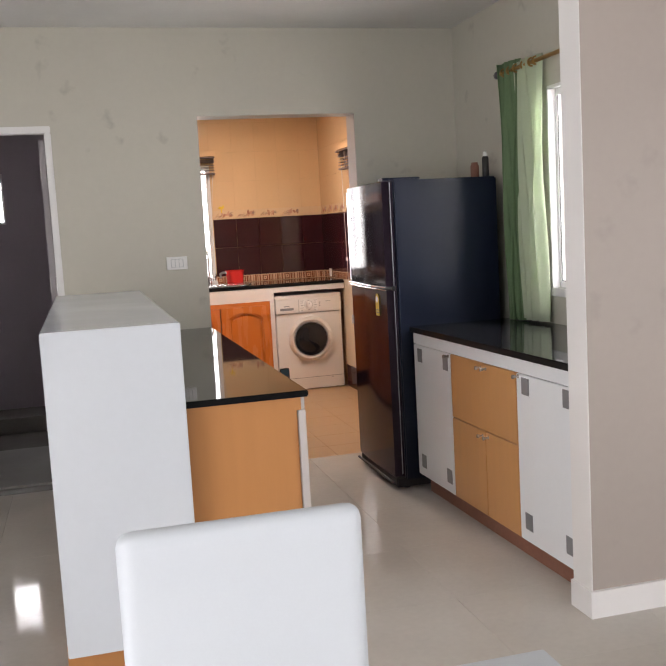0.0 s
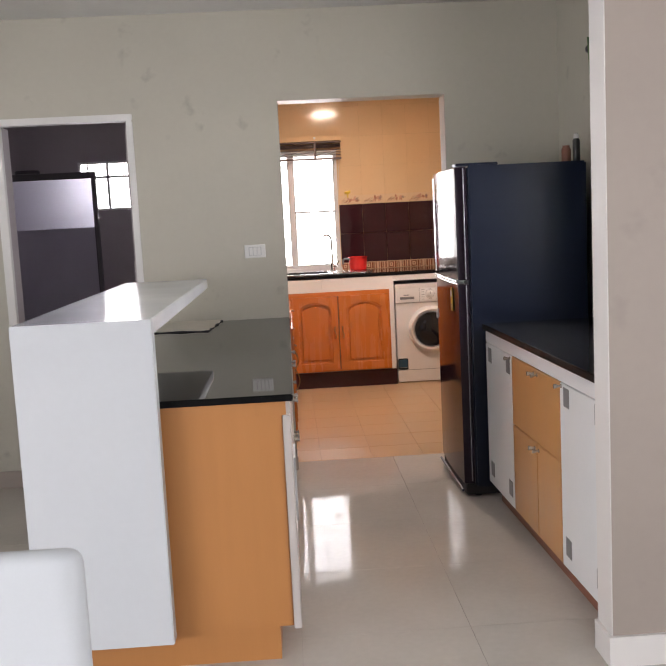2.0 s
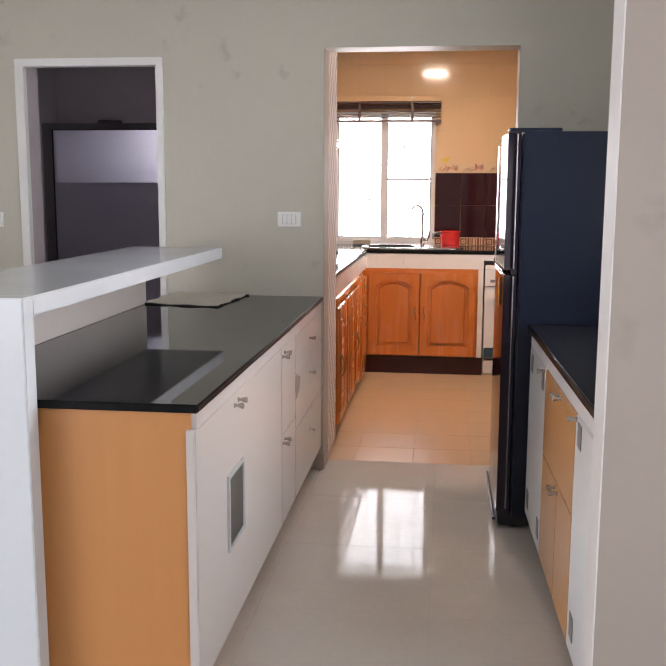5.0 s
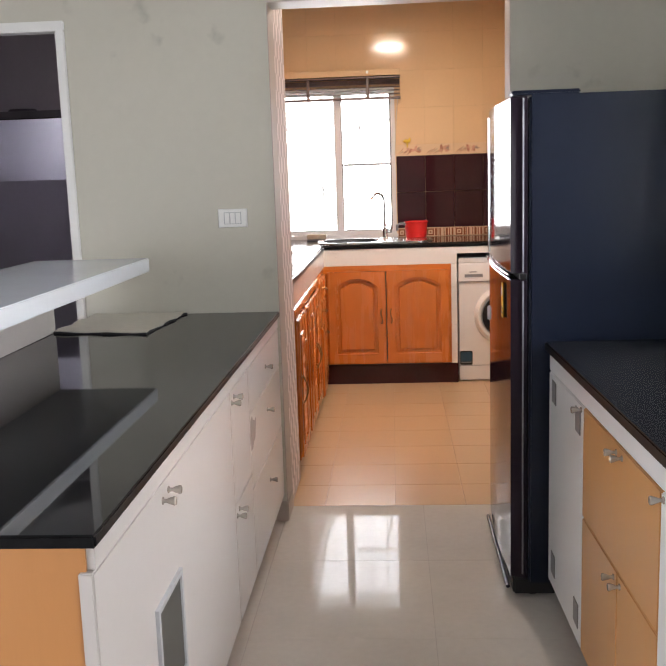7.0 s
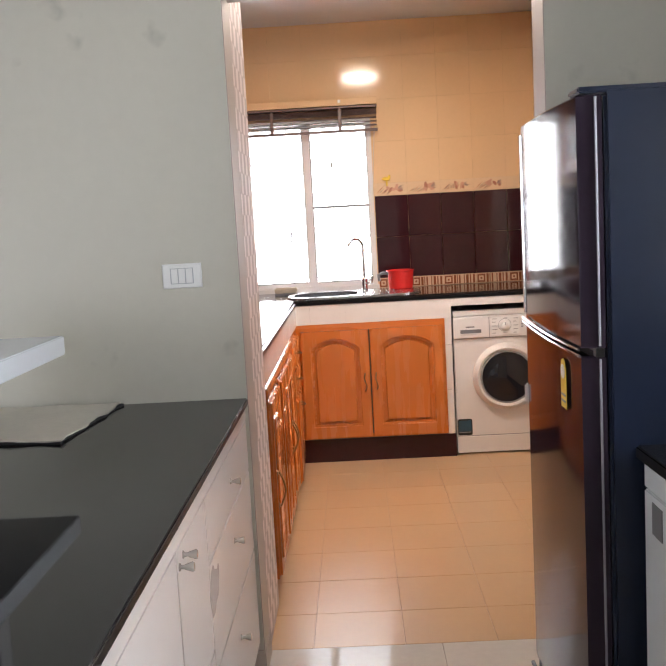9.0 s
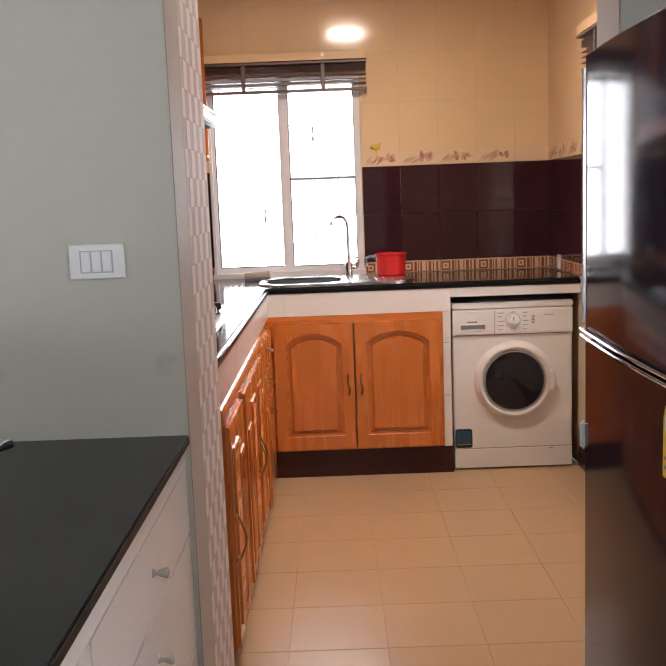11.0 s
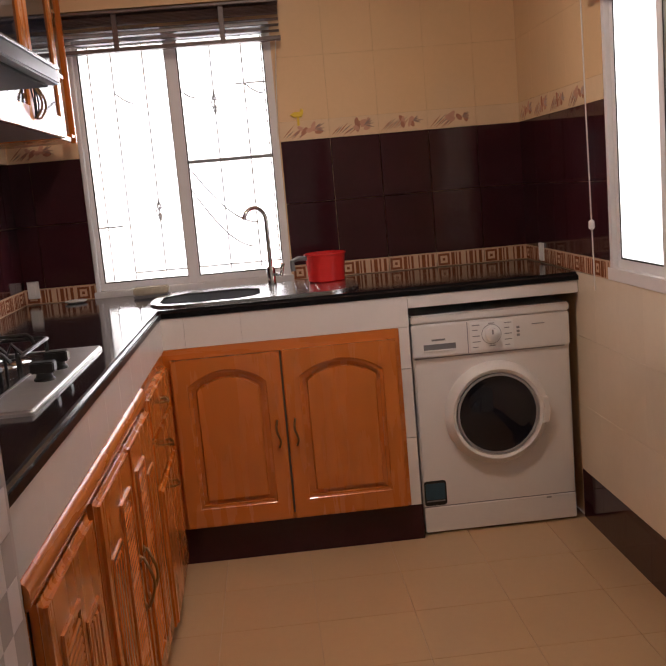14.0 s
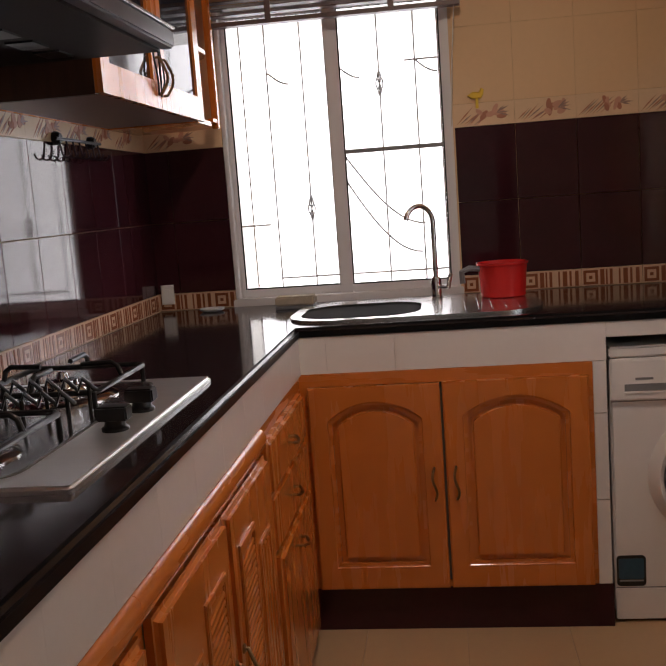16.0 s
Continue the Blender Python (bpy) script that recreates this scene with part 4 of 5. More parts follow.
def arched_door(m, w, h, parent, handle_side):
    """A raised and fielded door. m: lower left corner, x along, y up, z out."""
    n = 12
    ins = 0.062
    inner = arch(ins, w - ins, ins + 0.015, h - 0.052, 0.055, n)
    outer = [(0, 0), (w, 0), (w, h)] + [(w - w * i / n, h) for i in range(1, n)] + [(0, h)]
    door = part("door", ring_prism(outer, inner, 0.024, m, 0.005), WOOD, parent, smooth=True)
    part("back_panel", prism([(0.02, 0.02), (w - 0.02, 0.02), (w - 0.02, h - 0.02), (0.02, h - 0.02)], 0.006, m), WOOD, door)
    e = 0.016
    field = arch(ins + e, w - ins - e, ins + 0.015 + e, h - 0.052 - e, 0.05, n)
    part("raised_panel", prism(field, 0.013, m @ Matrix.Translation((0, 0, 0.006)), 0.012), WOOD, door, smooth=True)
    part("moulding", ring_prism(inner, arch(ins + 0.009, w - ins - 0.009, ins + 0.024, h - 0.061, 0.053, n), 0.018, m), WOODH, door)
    pull(m @ Matrix.Translation((0, 0, 0.022)), (w - 0.03) if handle_side > 0 else 0.03, h * 0.52, door)
    return door


sink_cab = thing("sink_cabinet", (0.43, 2.62, 0.14), "varnished orange wood double doors under the sink", "cabinet")
fm = facing_south(-0.012, 2.622, 0.14)
part("face_frame", boxes([(-0.012, 0.02, 2.606, 2.622, 0.145, 0.84), (0.842, 0.873, 2.606, 2.622, 0.145, 0.84), (0.02, 0.842, 2.606, 2.622, 0.80, 0.84), (0.02, 0.842, 2.606, 2.622, 0.145, 0.165)], 0.002), WOODH, sink_cab)
# dark sheet behind the doors, shade of the gaps as colour
part("gap_shadow_board", box(0.02, 0.842, 2.616, 2.6215, 0.165, 0.80), GAPSHADE, sink_cab)
arched_door(facing_south(0.014, 2.606, 0.15), 0.405, 0.65, sink_cab, 1)
arched_door(facing_south(0.426, 2.606, 0.15), 0.432, 0.652, sink_cab, -1)


def louvre_door(m, w, h, parent, handle_side):
    """A door with a carved louvre field beside its handle and a narrow reeded field beyond."""
    def fx(x0, x1):      # mirrored where the handle is on the near side
        return (x0, x1) if handle_side > 0 else (w - x1, w - x0)

    door = part("door", prism([(0, 0), (w, 0), (w, h), (0, h)], 0.026, m, 0.013), WOOD, parent, smooth=True)
    lift = m @ Matrix.Translation((0, 0, 0.025))
    x0, x1 = fx(w - 0.205, w - 0.060)
    y0, y1 = 0.065, h - 0.085
    part("panel_frame", ring_prism([(x0, y0), (x1, y0), (x1, y1), (x0, y1)], [(x0 + 0.016, y0 + 0.016), (x1 - 0.016, y0 + 0.016), (x1 - 0.016, y1 - 0.016), (x0 + 0.016, y1 - 0.016)], 0.0065, lift, 0.002), WOOD, door, smooth=True)
    bm = bmesh.new()
    yy = y0 + 0.022
    while yy < y1 - 0.045:
        prism([(x0 + 0.017, yy), (x1 - 0.017, yy + 0.014), (x1 - 0.017, yy + 0.026), (x0 + 0.017, yy + 0.012)], 0.006, lift, 0.003, bm)
        yy += 0.0165
    sl = part("louvre_slats", bm, WOODH, door)
    sl["kind"] = "stuff"
    x0, x1 = fx(0.062, w - 0.240)
    y1 = h - 0.150
    part("panel_frame", ring_prism([(x0, y0), (x1, y0), (x1, y1), (x0, y1)], [(x0 + 0.014, y0 + 0.014), (x1 - 0.014, y0 + 0.014), (x1 - 0.014, y1 - 0.014), (x0 + 0.014, y1 - 0.014)], 0.005, lift, 0.002), WOOD, door, smooth=True)
    n = 3
    for k in range(n):
        xa = x0 + 0.018 + (x1 - x0 - 0.036) * k / n
        xb = xa + (x1 - x0 - 0.036) / n - 0.008
        part("reed", prism([(xa, y0 + 0.018), (xb, y0 + 0.018), (xb, y1 - 0.018), (xa, y1 - 0.018)], 0.0055, lift, 0.003), WOOD, door, smooth=True)
    hx = (w - 0.03) if handle_side > 0 else 0.03
    pull(m @ Matrix.Translation((0, 0, 0.026)), hx, h * 0.50, door, 0.13)
    for hy in (h * 0.50 - 0.065, h * 0.50 + 0.065):
        part("handle_rose", lathe([(0.001, 0), (0.010, 0), (0.010, 0.003), (0.006, 0.006), (0.001, 0.006)], m @ Matrix.Translation((hx, hy, 0.0258)), 12), BRONZE, door, smooth=True)
    return door


lc = thing("louvre_cabinet", (-0.01, 1.3, 0.05), "varnished orange wood doors with carved louvre panels", "cabinet")
part("face_frame", boxes([(-0.06, -0.010, 0.565, 1.965, 0.782, 0.837), (-0.06, -0.010, 1.032, 1.082, 0.05, 0.782), (-0.06, -0.010, 1.947, 1.965, 0.05, 0.782), (-0.06, -0.010, 0.565, 0.60, 0.05, 0.782), (-0.06, -0.010, 0.60, 1.032, 0.05, 0.09), (-0.06, -0.010, 1.082, 1.947, 0.05, 0.09)], 0.002), WOODH, lc)
for ya, yb in ((0.565, 1.040), (1.0415, 1.966)):
    bm = prism([(0, 0.787), (0.012, 0.789), (0.018, 0.796), (0.020, 0.806), (0.020, 0.816), (0.018, 0.825), (0.0145, 0.8315), (0.010, 0.8355), (0.005, 0.8375), (0, 0.838)], yb - ya, Matrix.Translation((-0.0102, yb, 0)) @ pose(0, 0, 0, 90, 0, 0))
    part("top_moulding", bm, WOODH, lc, "rounded wooden moulding", smooth=True)
# same dark sheet here, so the gaps between doors look shaded
part("gap_shadow_board", boxes([(-0.06, -0.014, 0.60, 1.032, 0.09, 0.782), (-0.06, -0.014, 1.082, 1.947, 0.09, 0.782)]), GAPSHADE, lc)
louvre_door(facing_east(-0.0095, 0.61, 0.075), 0.42, 0.706, lc, -1)
louvre_door(facing_east(-0.0095, 1.085, 0.075), 0.427, 0.706, lc, 1)
louvre_door(facing_east(-0.0095, 1.518, 0.075), 0.427, 0.706, lc, -1)
du = thing("drawer_unit", (-0.01, 2.3, 0.05), "varnished orange wood drawers in the corner", "drawers")
part("face_frame", boxes([(-0.06, -0.010, 1.970, 2.605, 0.797, 0.838), (-0.06, -0.010, 2.535, 2.605, 0.05, 0.797), (-0.06, -0.012, 1.970, 2.535, 0.05, 0.797)], 0.002), WOODH, du)
for z0, z1, ajar in ((0.665, 0.800, 0), (0.515, 0.660, 0), (0.06, 0.508, 1.3)):
    w, h = 0.552, z1 - z0
    m = facing_east(-0.009, 1.978, z0) @ Matrix.Translation((w, 0, 0)) @ Matrix.Rotation(radians(ajar), 4, "Y") @ Matrix.Translation((-w, 0, 0))
    d = part("drawer" if not ajar else "flap", prism([(0, 0), (w, 0), (w, h), (0, h)], 0.022, m, 0.009), WOOD, du, "" if not ajar else "flap hanging slightly open", smooth=True)
    zc = h / 2 if h < 0.2 else h - 0.065
    pts = [(w * 0.5 - 0.035, zc, 0)] + [(w * 0.5 - 0.035 + 0.07 * t, zc - 0.006 * math.sin(math.pi * t), 0.012 + 0.012 * math.sin(math.pi * t)) for t in [i / 6 for i in range(7)]] + [(w * 0.5 + 0.035, zc, 0)]
    part("handle", tube([m @ Matrix.Translation((0, 0, 0.022)) @ Vector(p) for p in pts], 0.0045, 8), BRONZE, d, "curved bronze handle", smooth=True)

def rounded(x0, x1, y0, y1, r, n=8):
    pts = []
    for cx, cy, a0 in ((x1 - r, y1 - r, 0), (x0 + r, y1 - r, 90), (x0 + r, y0 + r, 180), (x1 - r, y0 + r, 270)):
        for i in range(n + 1):
            a = radians(a0 + 90 * i / n)
            pts.append((cx + r * math.cos(a), cy + r * math.sin(a)))
    return pts


# ---- washing machine ----
wm = thing("washing_machine", (1.22, 2.8, 0), "white front-loading washing machine under the worktop", "washing machine")
WX0, WX1, WY, WT = 0.926, 1.537, 2.645, 0.840
part("body", box(WX0, WX1, WY, 3.19, 0.03, WT, 0.008), APPL, wm)
part("lid_slab", box(WX0 - 0.002, WX1 + 0.002, WY - 0.010, 3.19, WT, WT + 0.034, 0.006), APPL, wm)
part("kick_panel", box(WX0 + 0.002, WX1 - 0.002, WY - 0.004, WY + 0.02, 0.010, 0.112, 0.003), APPL, wm)
part("kick_seam", box(WX0 + 0.003, WX1 - 0.003, WY - 0.0008, WY + 0.001, 0.112, 0.1155), GREYV, wm)
part("kick_catch", box(1.415, 1.435, WY - 0.0045, WY - 0.003, 0.100, 0.106), GREYP, wm)
cp = part("control_panel", box(WX0, WX1, WY - 0.010, WY + 0.01, 0.708, WT - 0.002, 0.004), APPL, wm)
part("panel_seam", box(WX0 + 0.004, WX1 - 0.02, WY - 0.0012, WY + 0.001, 0.7035, 0.708), GREYP, wm)
part("drawer_front", box(WX0 + 0.004, 1.138, WY - 0.014, WY - 0.0095, 0.712, WT - 0.008, 0.002), APPL, cp)
part("drawer_grip", box(0.968, 1.092, WY - 0.0150, WY - 0.0135, 0.738, 0.760, 0.0005, seg=1), GREYV, cp, "dark recessed grip")
part("grip_lip", box(0.968, 1.092, WY - 0.0175, WY - 0.0145, 0.731, 0.738, 0.001, seg=1), APPL, cp)
part("nameplate_bar", box(1.0, 1.052, WY - 0.0147, WY - 0.0139, 0.772, 0.779), GREYV, cp)
part("drawer_seam", box(1.1385, 1.1415, WY - 0.0105, WY - 0.0095, 0.712, WT - 0.008), GREYP, cp)
part("dial_plate", box(1.150, 1.318, WY - 0.0115, WY - 0.0095, 0.720, 0.828, 0.0005, seg=1), PLASTIC, cp)
dial = part("dial", lathe([(0.036, 0), (0.036, 0.004), (0.026, 0.006), (0.024, 0.022), (0.018, 0.025)], facing_south(1.232, WY - 0.011, 0.778), 28), PLASTIC, cp, smooth=True)
part("dial_mark", box(1.229, 1.235, WY - 0.0375, WY - 0.0355, 0.780, 0.798), GREYP, dial)
part("dial_ring", lathe([(0.0365, 0), (0.0385, 0), (0.0385, 0.001), (0.0365, 0.001)], facing_south(1.232, WY - 0.0115, 0.778), 32, loop=True), GREYP, cp)
for bx, wide in ((1.158, 0.030), (1.283, 0.028)):
    for bz in (0.730, 0.751, 0.773, 0.796, 0.815):
        part("print_bar", box(bx, bx + wide * (0.7 + 0.3 * ((bz * 1000) % 2)), WY - 0.0122, WY - 0.0114, bz, bz + 0.0035), GREYP, cp)
for bz in (0.732, 0.818):
    part("print_bar", box(1.222, 1.246, WY - 0.0122, WY - 0.0114, bz, bz + 0.0035), GREYP, cp)
for bz in (0.760, 0.775, 0.790):
    part("button", box(1.330, 1.342, WY - 0.0125, WY - 0.0095, bz, bz + 0.009, 0.001, seg=1), GREYP, cp)
part("print_bar", box(1.39, 1.44, WY - 0.0108, WY - 0.0098, 0.800, 0.804), GREYP, cp)
dm = facing_south(1.236, WY, 0.468)
port = part("door_ring", lathe([(0.204, 0.0), (0.203, 0.006), (0.196, 0.014), (0.186, 0.030), (0.176, 0.036), (0.164, 0.030), (0.158, 0.016), (0.156, 0.0)], dm, 56, loop=True), APPL, wm, smooth=True)
part("drum_mouth", lathe([(0.156, 0.0012), (0.110, 0.0014), (0.001, 0.0016)], dm, 40), RUBBER, port, "dark drum behind the glass")
part("drum_ring", lathe([(0.118, 0.002), (0.128, 0.002), (0.128, 0.006), (0.118, 0.006)], dm, 48, loop=True), GREYP, port)
part("door_glass", lathe([(0.157, 0.006), (0.157, 0.024), (0.150, 0.026), (0.128, 0.020), (0.095, 0.030), (0.055, 0.037), (0.020, 0.039), (0.001, 0.039)], dm, 56), DARKGLASS, port, "dark bowed porthole glass", smooth=True)
part("glass_rim", lathe([(0.150, 0.026), (0.159, 0.026), (0.159, 0.031), (0.150, 0.031)], dm, 56, loop=True), GREYP, port)
part("door_grip", prism([(0.172, -0.055), (0.197, -0.050), (0.207, 0), (0.197, 0.050), (0.172, 0.055), (0.178, 0)], 0.038, dm, 0.004), APPL, port)
stk = part("sticker", prism(rounded(0, 0.088, 0, 0.100, 0.012, 4), 0.0012, facing_south(0.932, WY - 0.0003, 0.118)), BLACK, wm, "dark sticker with a blue face")
part("sticker_face", prism(rounded(0.006, 0.082, 0.024, 0.090, 0.006, 4), 0.0008, facing_south(0.932, WY - 0.0016, 0.118)), BLUE, stk, "blue printed face")
part("sticker_bar", box(0.940, 1.012, WY - 0.0032, WY - 0.0018, 0.134, 0.139), GREYP, stk)
for fx, fy in ((0.97, 2.69), (1.48, 2.69), (0.97, 3.14), (1.48, 3.14)):
    part("foot", rod((fx, fy, 0), (fx, fy, 0.032), 0.02), RUBBER, wm)

# ---- sink, tap and what stands round it ----
sink = thing("kitchen_sink", (0.3, 2.94, CT), "stainless steel sink with bowl and drainer", "sink")


SX0, SX1, SY0, SY1 = -0.06, 0.76, 2.68, 3.20
up = pose(0, 0, CT)
part("rim", ring_prism(rounded(SX0, SX1, SY0, SY1, 0.16), rounded(SX0 + 0.035, 0.37, SY0 + 0.035, SY1 - 0.11, 0.12), 0.009, up), STEEL, sink, smooth=True)
bowl = bmesh.new()
prev = None
for ins, z in ((0.0, 0.006), (0.006, 0.0015), (0.02, 0.0008)):
    ring = [bowl.verts.new((x, y, CT + z)) for x, y in rounded(SX0 + 0.035 + ins, 0.37 - ins, SY0 + 0.035 + ins, SY1 - 0.11 - ins, 0.12 - ins)]
    if prev:
        for i in range(len(ring)):
            bowl.faces.new((prev[i], prev[(i + 1) % len(ring)], ring[(i + 1) % len(ring)], ring[i]))
    prev = ring
bowl.faces.new(prev)
# only a shallow dish; the dark colour gives it its shaded depth
part("bowl", bowl, BOWL, sink, "shallow bowl with its shade painted dark")
for i in range(7):
    part("drainer_rib", tube([(0.43 + 0.042 * i, 2.76, CT + 0.009), (0.43 + 0.042 * i, 3.08, CT + 0.009)], 0.003, 6), STEEL, sink)
tap = thing("tap", (0.42, 3.13, CT), "chrome swan-neck tap with a lever", "tap")
part("base", lathe([(0.026, 0), (0.026, 0.008), (0.019, 0.014), (0.019, 0.075), (0.014, 0.085)], pose(0.42, 3.13, CT), 20), CHROME, tap, smooth=True)
neck = [(0.42, 3.13, CT + 0.08), (0.42, 3.13, CT + 0.275)] + [(0.373 + 0.047 * math.cos(a), 3.13 - 0.03 * (1 - math.cos(a)), CT + 0.275 + 0.062 * math.sin(a)) for a in [math.pi * i / 12 * 0.92 for i in range(1, 13)]]
part("spout", tube(neck, 0.0095, 12), CHROME, tap, smooth=True)
part("lever", tube([(0.435, 3.13, CT + 0.05), (0.462, 3.05, CT + 0.055), (0.472, 3.04, CT + 0.10)], 0.008, 10), CHROME, tap, smooth=True)
pail = thing("red_dipper", (0.65, 3.07, CT), "red plastic water dipper with a dark handle", "dipper")
part("bowl", lathe([(0.070, 0), (0.076, 0.004), (0.084, 0.110), (0.089, 0.112), (0.089, 0.120), (0.082, 0.120), (0.072, 0.008), (0.001, 0.008)], pose(0.65, 3.07, CT + 0.009), 32), RED, pail, smooth=True)
part("handle", tube([(0.575, 3.05, CT + 0.11), (0.535, 3.035, CT + 0.115), (0.51, 3.03, CT + 0.105), (0.512, 3.03, CT + 0.065)], 0.010, 8), GREYV, pail, smooth=True)
sp = thing("scouring_sponge", (-0.09, 3.16, CT), "yellow sponge with a dark scouring side", "sponge")
part("sponge", box(-0.165, -0.02, 3.12, 3.20, CT + 0.012, CT + 0.045, 0.006), SPONGE, sp)
part("scourer", box(-0.165, -0.02, 3.12, 3.20, CT, CT + 0.012, 0.003), GREYV, sp)
solid("soap_dish", lathe([(0.03, 0), (0.045, 0.006), (0.047, 0.012), (0.036, 0.010), (0.001, 0.008)], pose(-0.42, 3.2, CT), 22), PLASTIC, "small pale dish in the corner of the worktop", "dish", smooth=True)

# ---- gas hob ----
hob = thing("gas_hob", (-0.34, 1.48, CT), "stainless steel gas hob with black pan supports", "hob")
HX0, HX1, HY0, HY1 = -0.60, -0.076, 1.045, 1.835
HZ = CT + 0.012
part("tray", prism(rounded(HX0, HX1, HY0, HY1, 0.010), 0.012, pose(0, 0, CT), 0.005), HOBSTEEL, hob, smooth=True)
part("recess", prism(rounded(HX0 + 0.03, HX1 - 0.115, HY0 + 0.04, HY1 - 0.04, 0.05), 0.0012, pose(0, 0, HZ - 0.0006)), STEEL, hob, "sunken steel deck")
# the deck has no real step; this ring paints the shade of one
part("recess_edge", ring_prism(rounded(HX0 + 0.024, HX1 - 0.109, HY0 + 0.034, HY1 - 0.034, 0.056), rounded(HX0 + 0.030, HX1 - 0.115, HY0 + 0.04, HY1 - 0.04, 0.05), 0.0022, pose(0, 0, HZ - 0.0006)), GAPSHADE, hob, "painted shade line round the deck")
BX = -0.345
for by in (1.20, 1.655):
    part("burner_bowl", lathe([(0.112, 0), (0.112, 0.003), (0.10, 0.009), (0.085, 0.012), (0.062, 0.008), (0.062, 0)], pose(BX, by, HZ), 32, loop=True), CHROME, hob, smooth=True)
    part("burner", lathe([(0.055, 0), (0.055, 0.010), (0.046, 0.018), (0.032, 0.022), (0.030, 0.034), (0.014, 0.038), (0.010, 0.050), (0.003, 0.052)], pose(BX, by, HZ + 0.006), 24), CHROME, hob, smooth=True)
    bm = bmesh.new()
    q, t = 0.150, HZ + 0.040
    tube([(BX - 0.115, by - q, t), (BX + 0.115, by - q, t), (BX + 0.13, by - q + 0.02, t), (BX + 0.13, by + q - 0.02, t),
          (BX + 0.115, by + q, t), (BX - 0.115, by + q, t), (BX - 0.13, by + q - 0.02, t), (BX - 0.13, by - q + 0.02, t), (BX - 0.115, by - q, t)], 0.0058, 8, bm)
    for c, e in ((1, 0), (-1, 0), (0, 1), (0, -1)):
        tube([(BX + 0.13 * c, by + q * e, t), (BX + 0.122 * c, by + 0.138 * e, t + 0.024), (BX + 0.110 * c, by + 0.125 * e, t + 0.032), (BX + 0.045 * c, by + 0.050 * e, t + 0.030)], 0.0056, 8, bm)
    for c, e in ((1, 1), (1, -1), (-1, 1), (-1, -1)):
        tube([(BX + 0.124 * c, by + (q - 0.007) * e, t), (BX + 0.124 * c, by + (q - 0.007) * e, HZ)], 0.0055, 8, bm)
    part("pan_support", bm, BLACK, hob, "black enamelled pan support", smooth=True)
for yy, z0 in ((1.375, 0.046), (1.475, 0.050)):
    zig = [(-0.205 - 0.017 * i, yy + 0.008 * (-1) ** i, HZ + z0 + (0.026 if i % 2 else 0.0)) for i in range(19)]
    part("wave_rest", tube(zig, 0.0048, 8), BLACK, hob, "wavy black pan rest", smooth=True)
    for x in (-0.215, -0.300, -0.385, -0.470):
        part("rest_leg", tube([(x, yy, HZ + z0 + 0.012), (x, yy, HZ)], 0.0042, 6), BLACK, hob)
for ky in (1.365, 1.51):
    kn = part("gas_knob", lathe([(0.024, 0), (0.024, 0.005), (0.019, 0.009), (0.017, 0.018), (0.012, 0.020)], pose(-0.128, ky, HZ), 20), BLACK, hob, smooth=True)
    part("knob_bar", box(-0.156, -0.100, ky - 0.017, ky + 0.017, HZ + 0.018, HZ + 0.044, 0.003), BLACK, kn, "square black grip")

# ---- wall cupboards and hood ----
wc = thing("wall_cupboard", (-0.5, 2.6, 1.655), "varnished wood wall cupboard with glass doors", "wall cupboard")
CX, CB, CH = -0.335, 1.655, 2.42
# near end and bottom take darker colours in place of shade
part("side_board", box(KW, CX, 1.995, 2.015, CB, CH), SHADEWOOD, wc, "end board painted dark for its shade")
part("side_board", box(KW, CX, 2.915, 2.935, CB, CH), WOOD, wc)
part("back_board", box(KW, KW + 0.012, 2.015, 2.915, CB, CH), WOOD, wc)
part("bottom_board", box(KW + 0.012, CX, 2.015, 2.915, CB + 0.004, CB + 0.018), UNDER, wc, "underside board painted brown for its shade")
part("top_board", box(KW + 0.012, CX, 2.015, 2.915, CH - 0.018, CH), WOOD, wc)
part("shelf_board", box(KW + 0.012, CX - 0.02, 2.015, 2.915, 2.02, 2.035), WOODH, wc)
for k in range(2):
    m = facing_east(CX, 1.997 + 0.468 * k, CB + 0.002)
    w, h = 0.464, CH - CB - 0.004
    d = part("door", ring_prism([(0, 0), (w, 0), (w, h), (0, h)], [(0.06, 0.075), (w - 0.06, 0.075), (w - 0.06, h - 0.07), (0.06, h - 0.07)], 0.020, m), WOOD, wc)
    g = part("pane", prism([(0.06, 0.075), (w - 0.06, 0.075), (w - 0.06, h - 0.07), (0.06, h - 0.07)], 0.004, m @ Matrix.Translation((0, 0, 0.008))), DARKGLASS, d, "shiny glass pane")
    pull(m @ Matrix.Translation((0, 0, 0.02)), (w - 0.025) if k == 0 else 0.025, 0.09, d, 0.10)
es = thing("end_shelf", (-0.5, 3.13, 1.655), "open varnished end shelf beside the window", "shelf")
part("side_panel", box(KW, CX, 2.937, 2.952, CB, CH), WOOD, es)
part("back_panel", box(KW, KW + 0.012, 2.952, 3.24, CB, CH), WOOD, es)
for z in (CB, 1.90, 2.15, CH - 0.018):
    part("shelf_board", prism([(KW + 0.012, 2.952), (CX, 2.952), (CX, 3.10), (CX - 0.03, 3.19), (CX - 0.11, 3.24), (KW + 0.012, 3.24)], 0.018, pose(0, 0, z), 0.003), WOODH, es)
part("front_post", box(CX - 0.02, CX, 3.13, 3.20, CB + 0.018, CB + 0.03), WOOD, es)
part("end_post", box(CX - 0.022, CX + 0.002, 3.195, 3.222, CB - 0.002, CH, 0.003), WOOD, es)
oc = thing("over_hood_cupboard", (-0.5, 1.4, 1.86), "varnished wood cupboard above the cooker hood", "wall cupboard")
part("carcass", box(KW, CX, 0.80, 1.99, 1.86, CH), WOOD, oc)
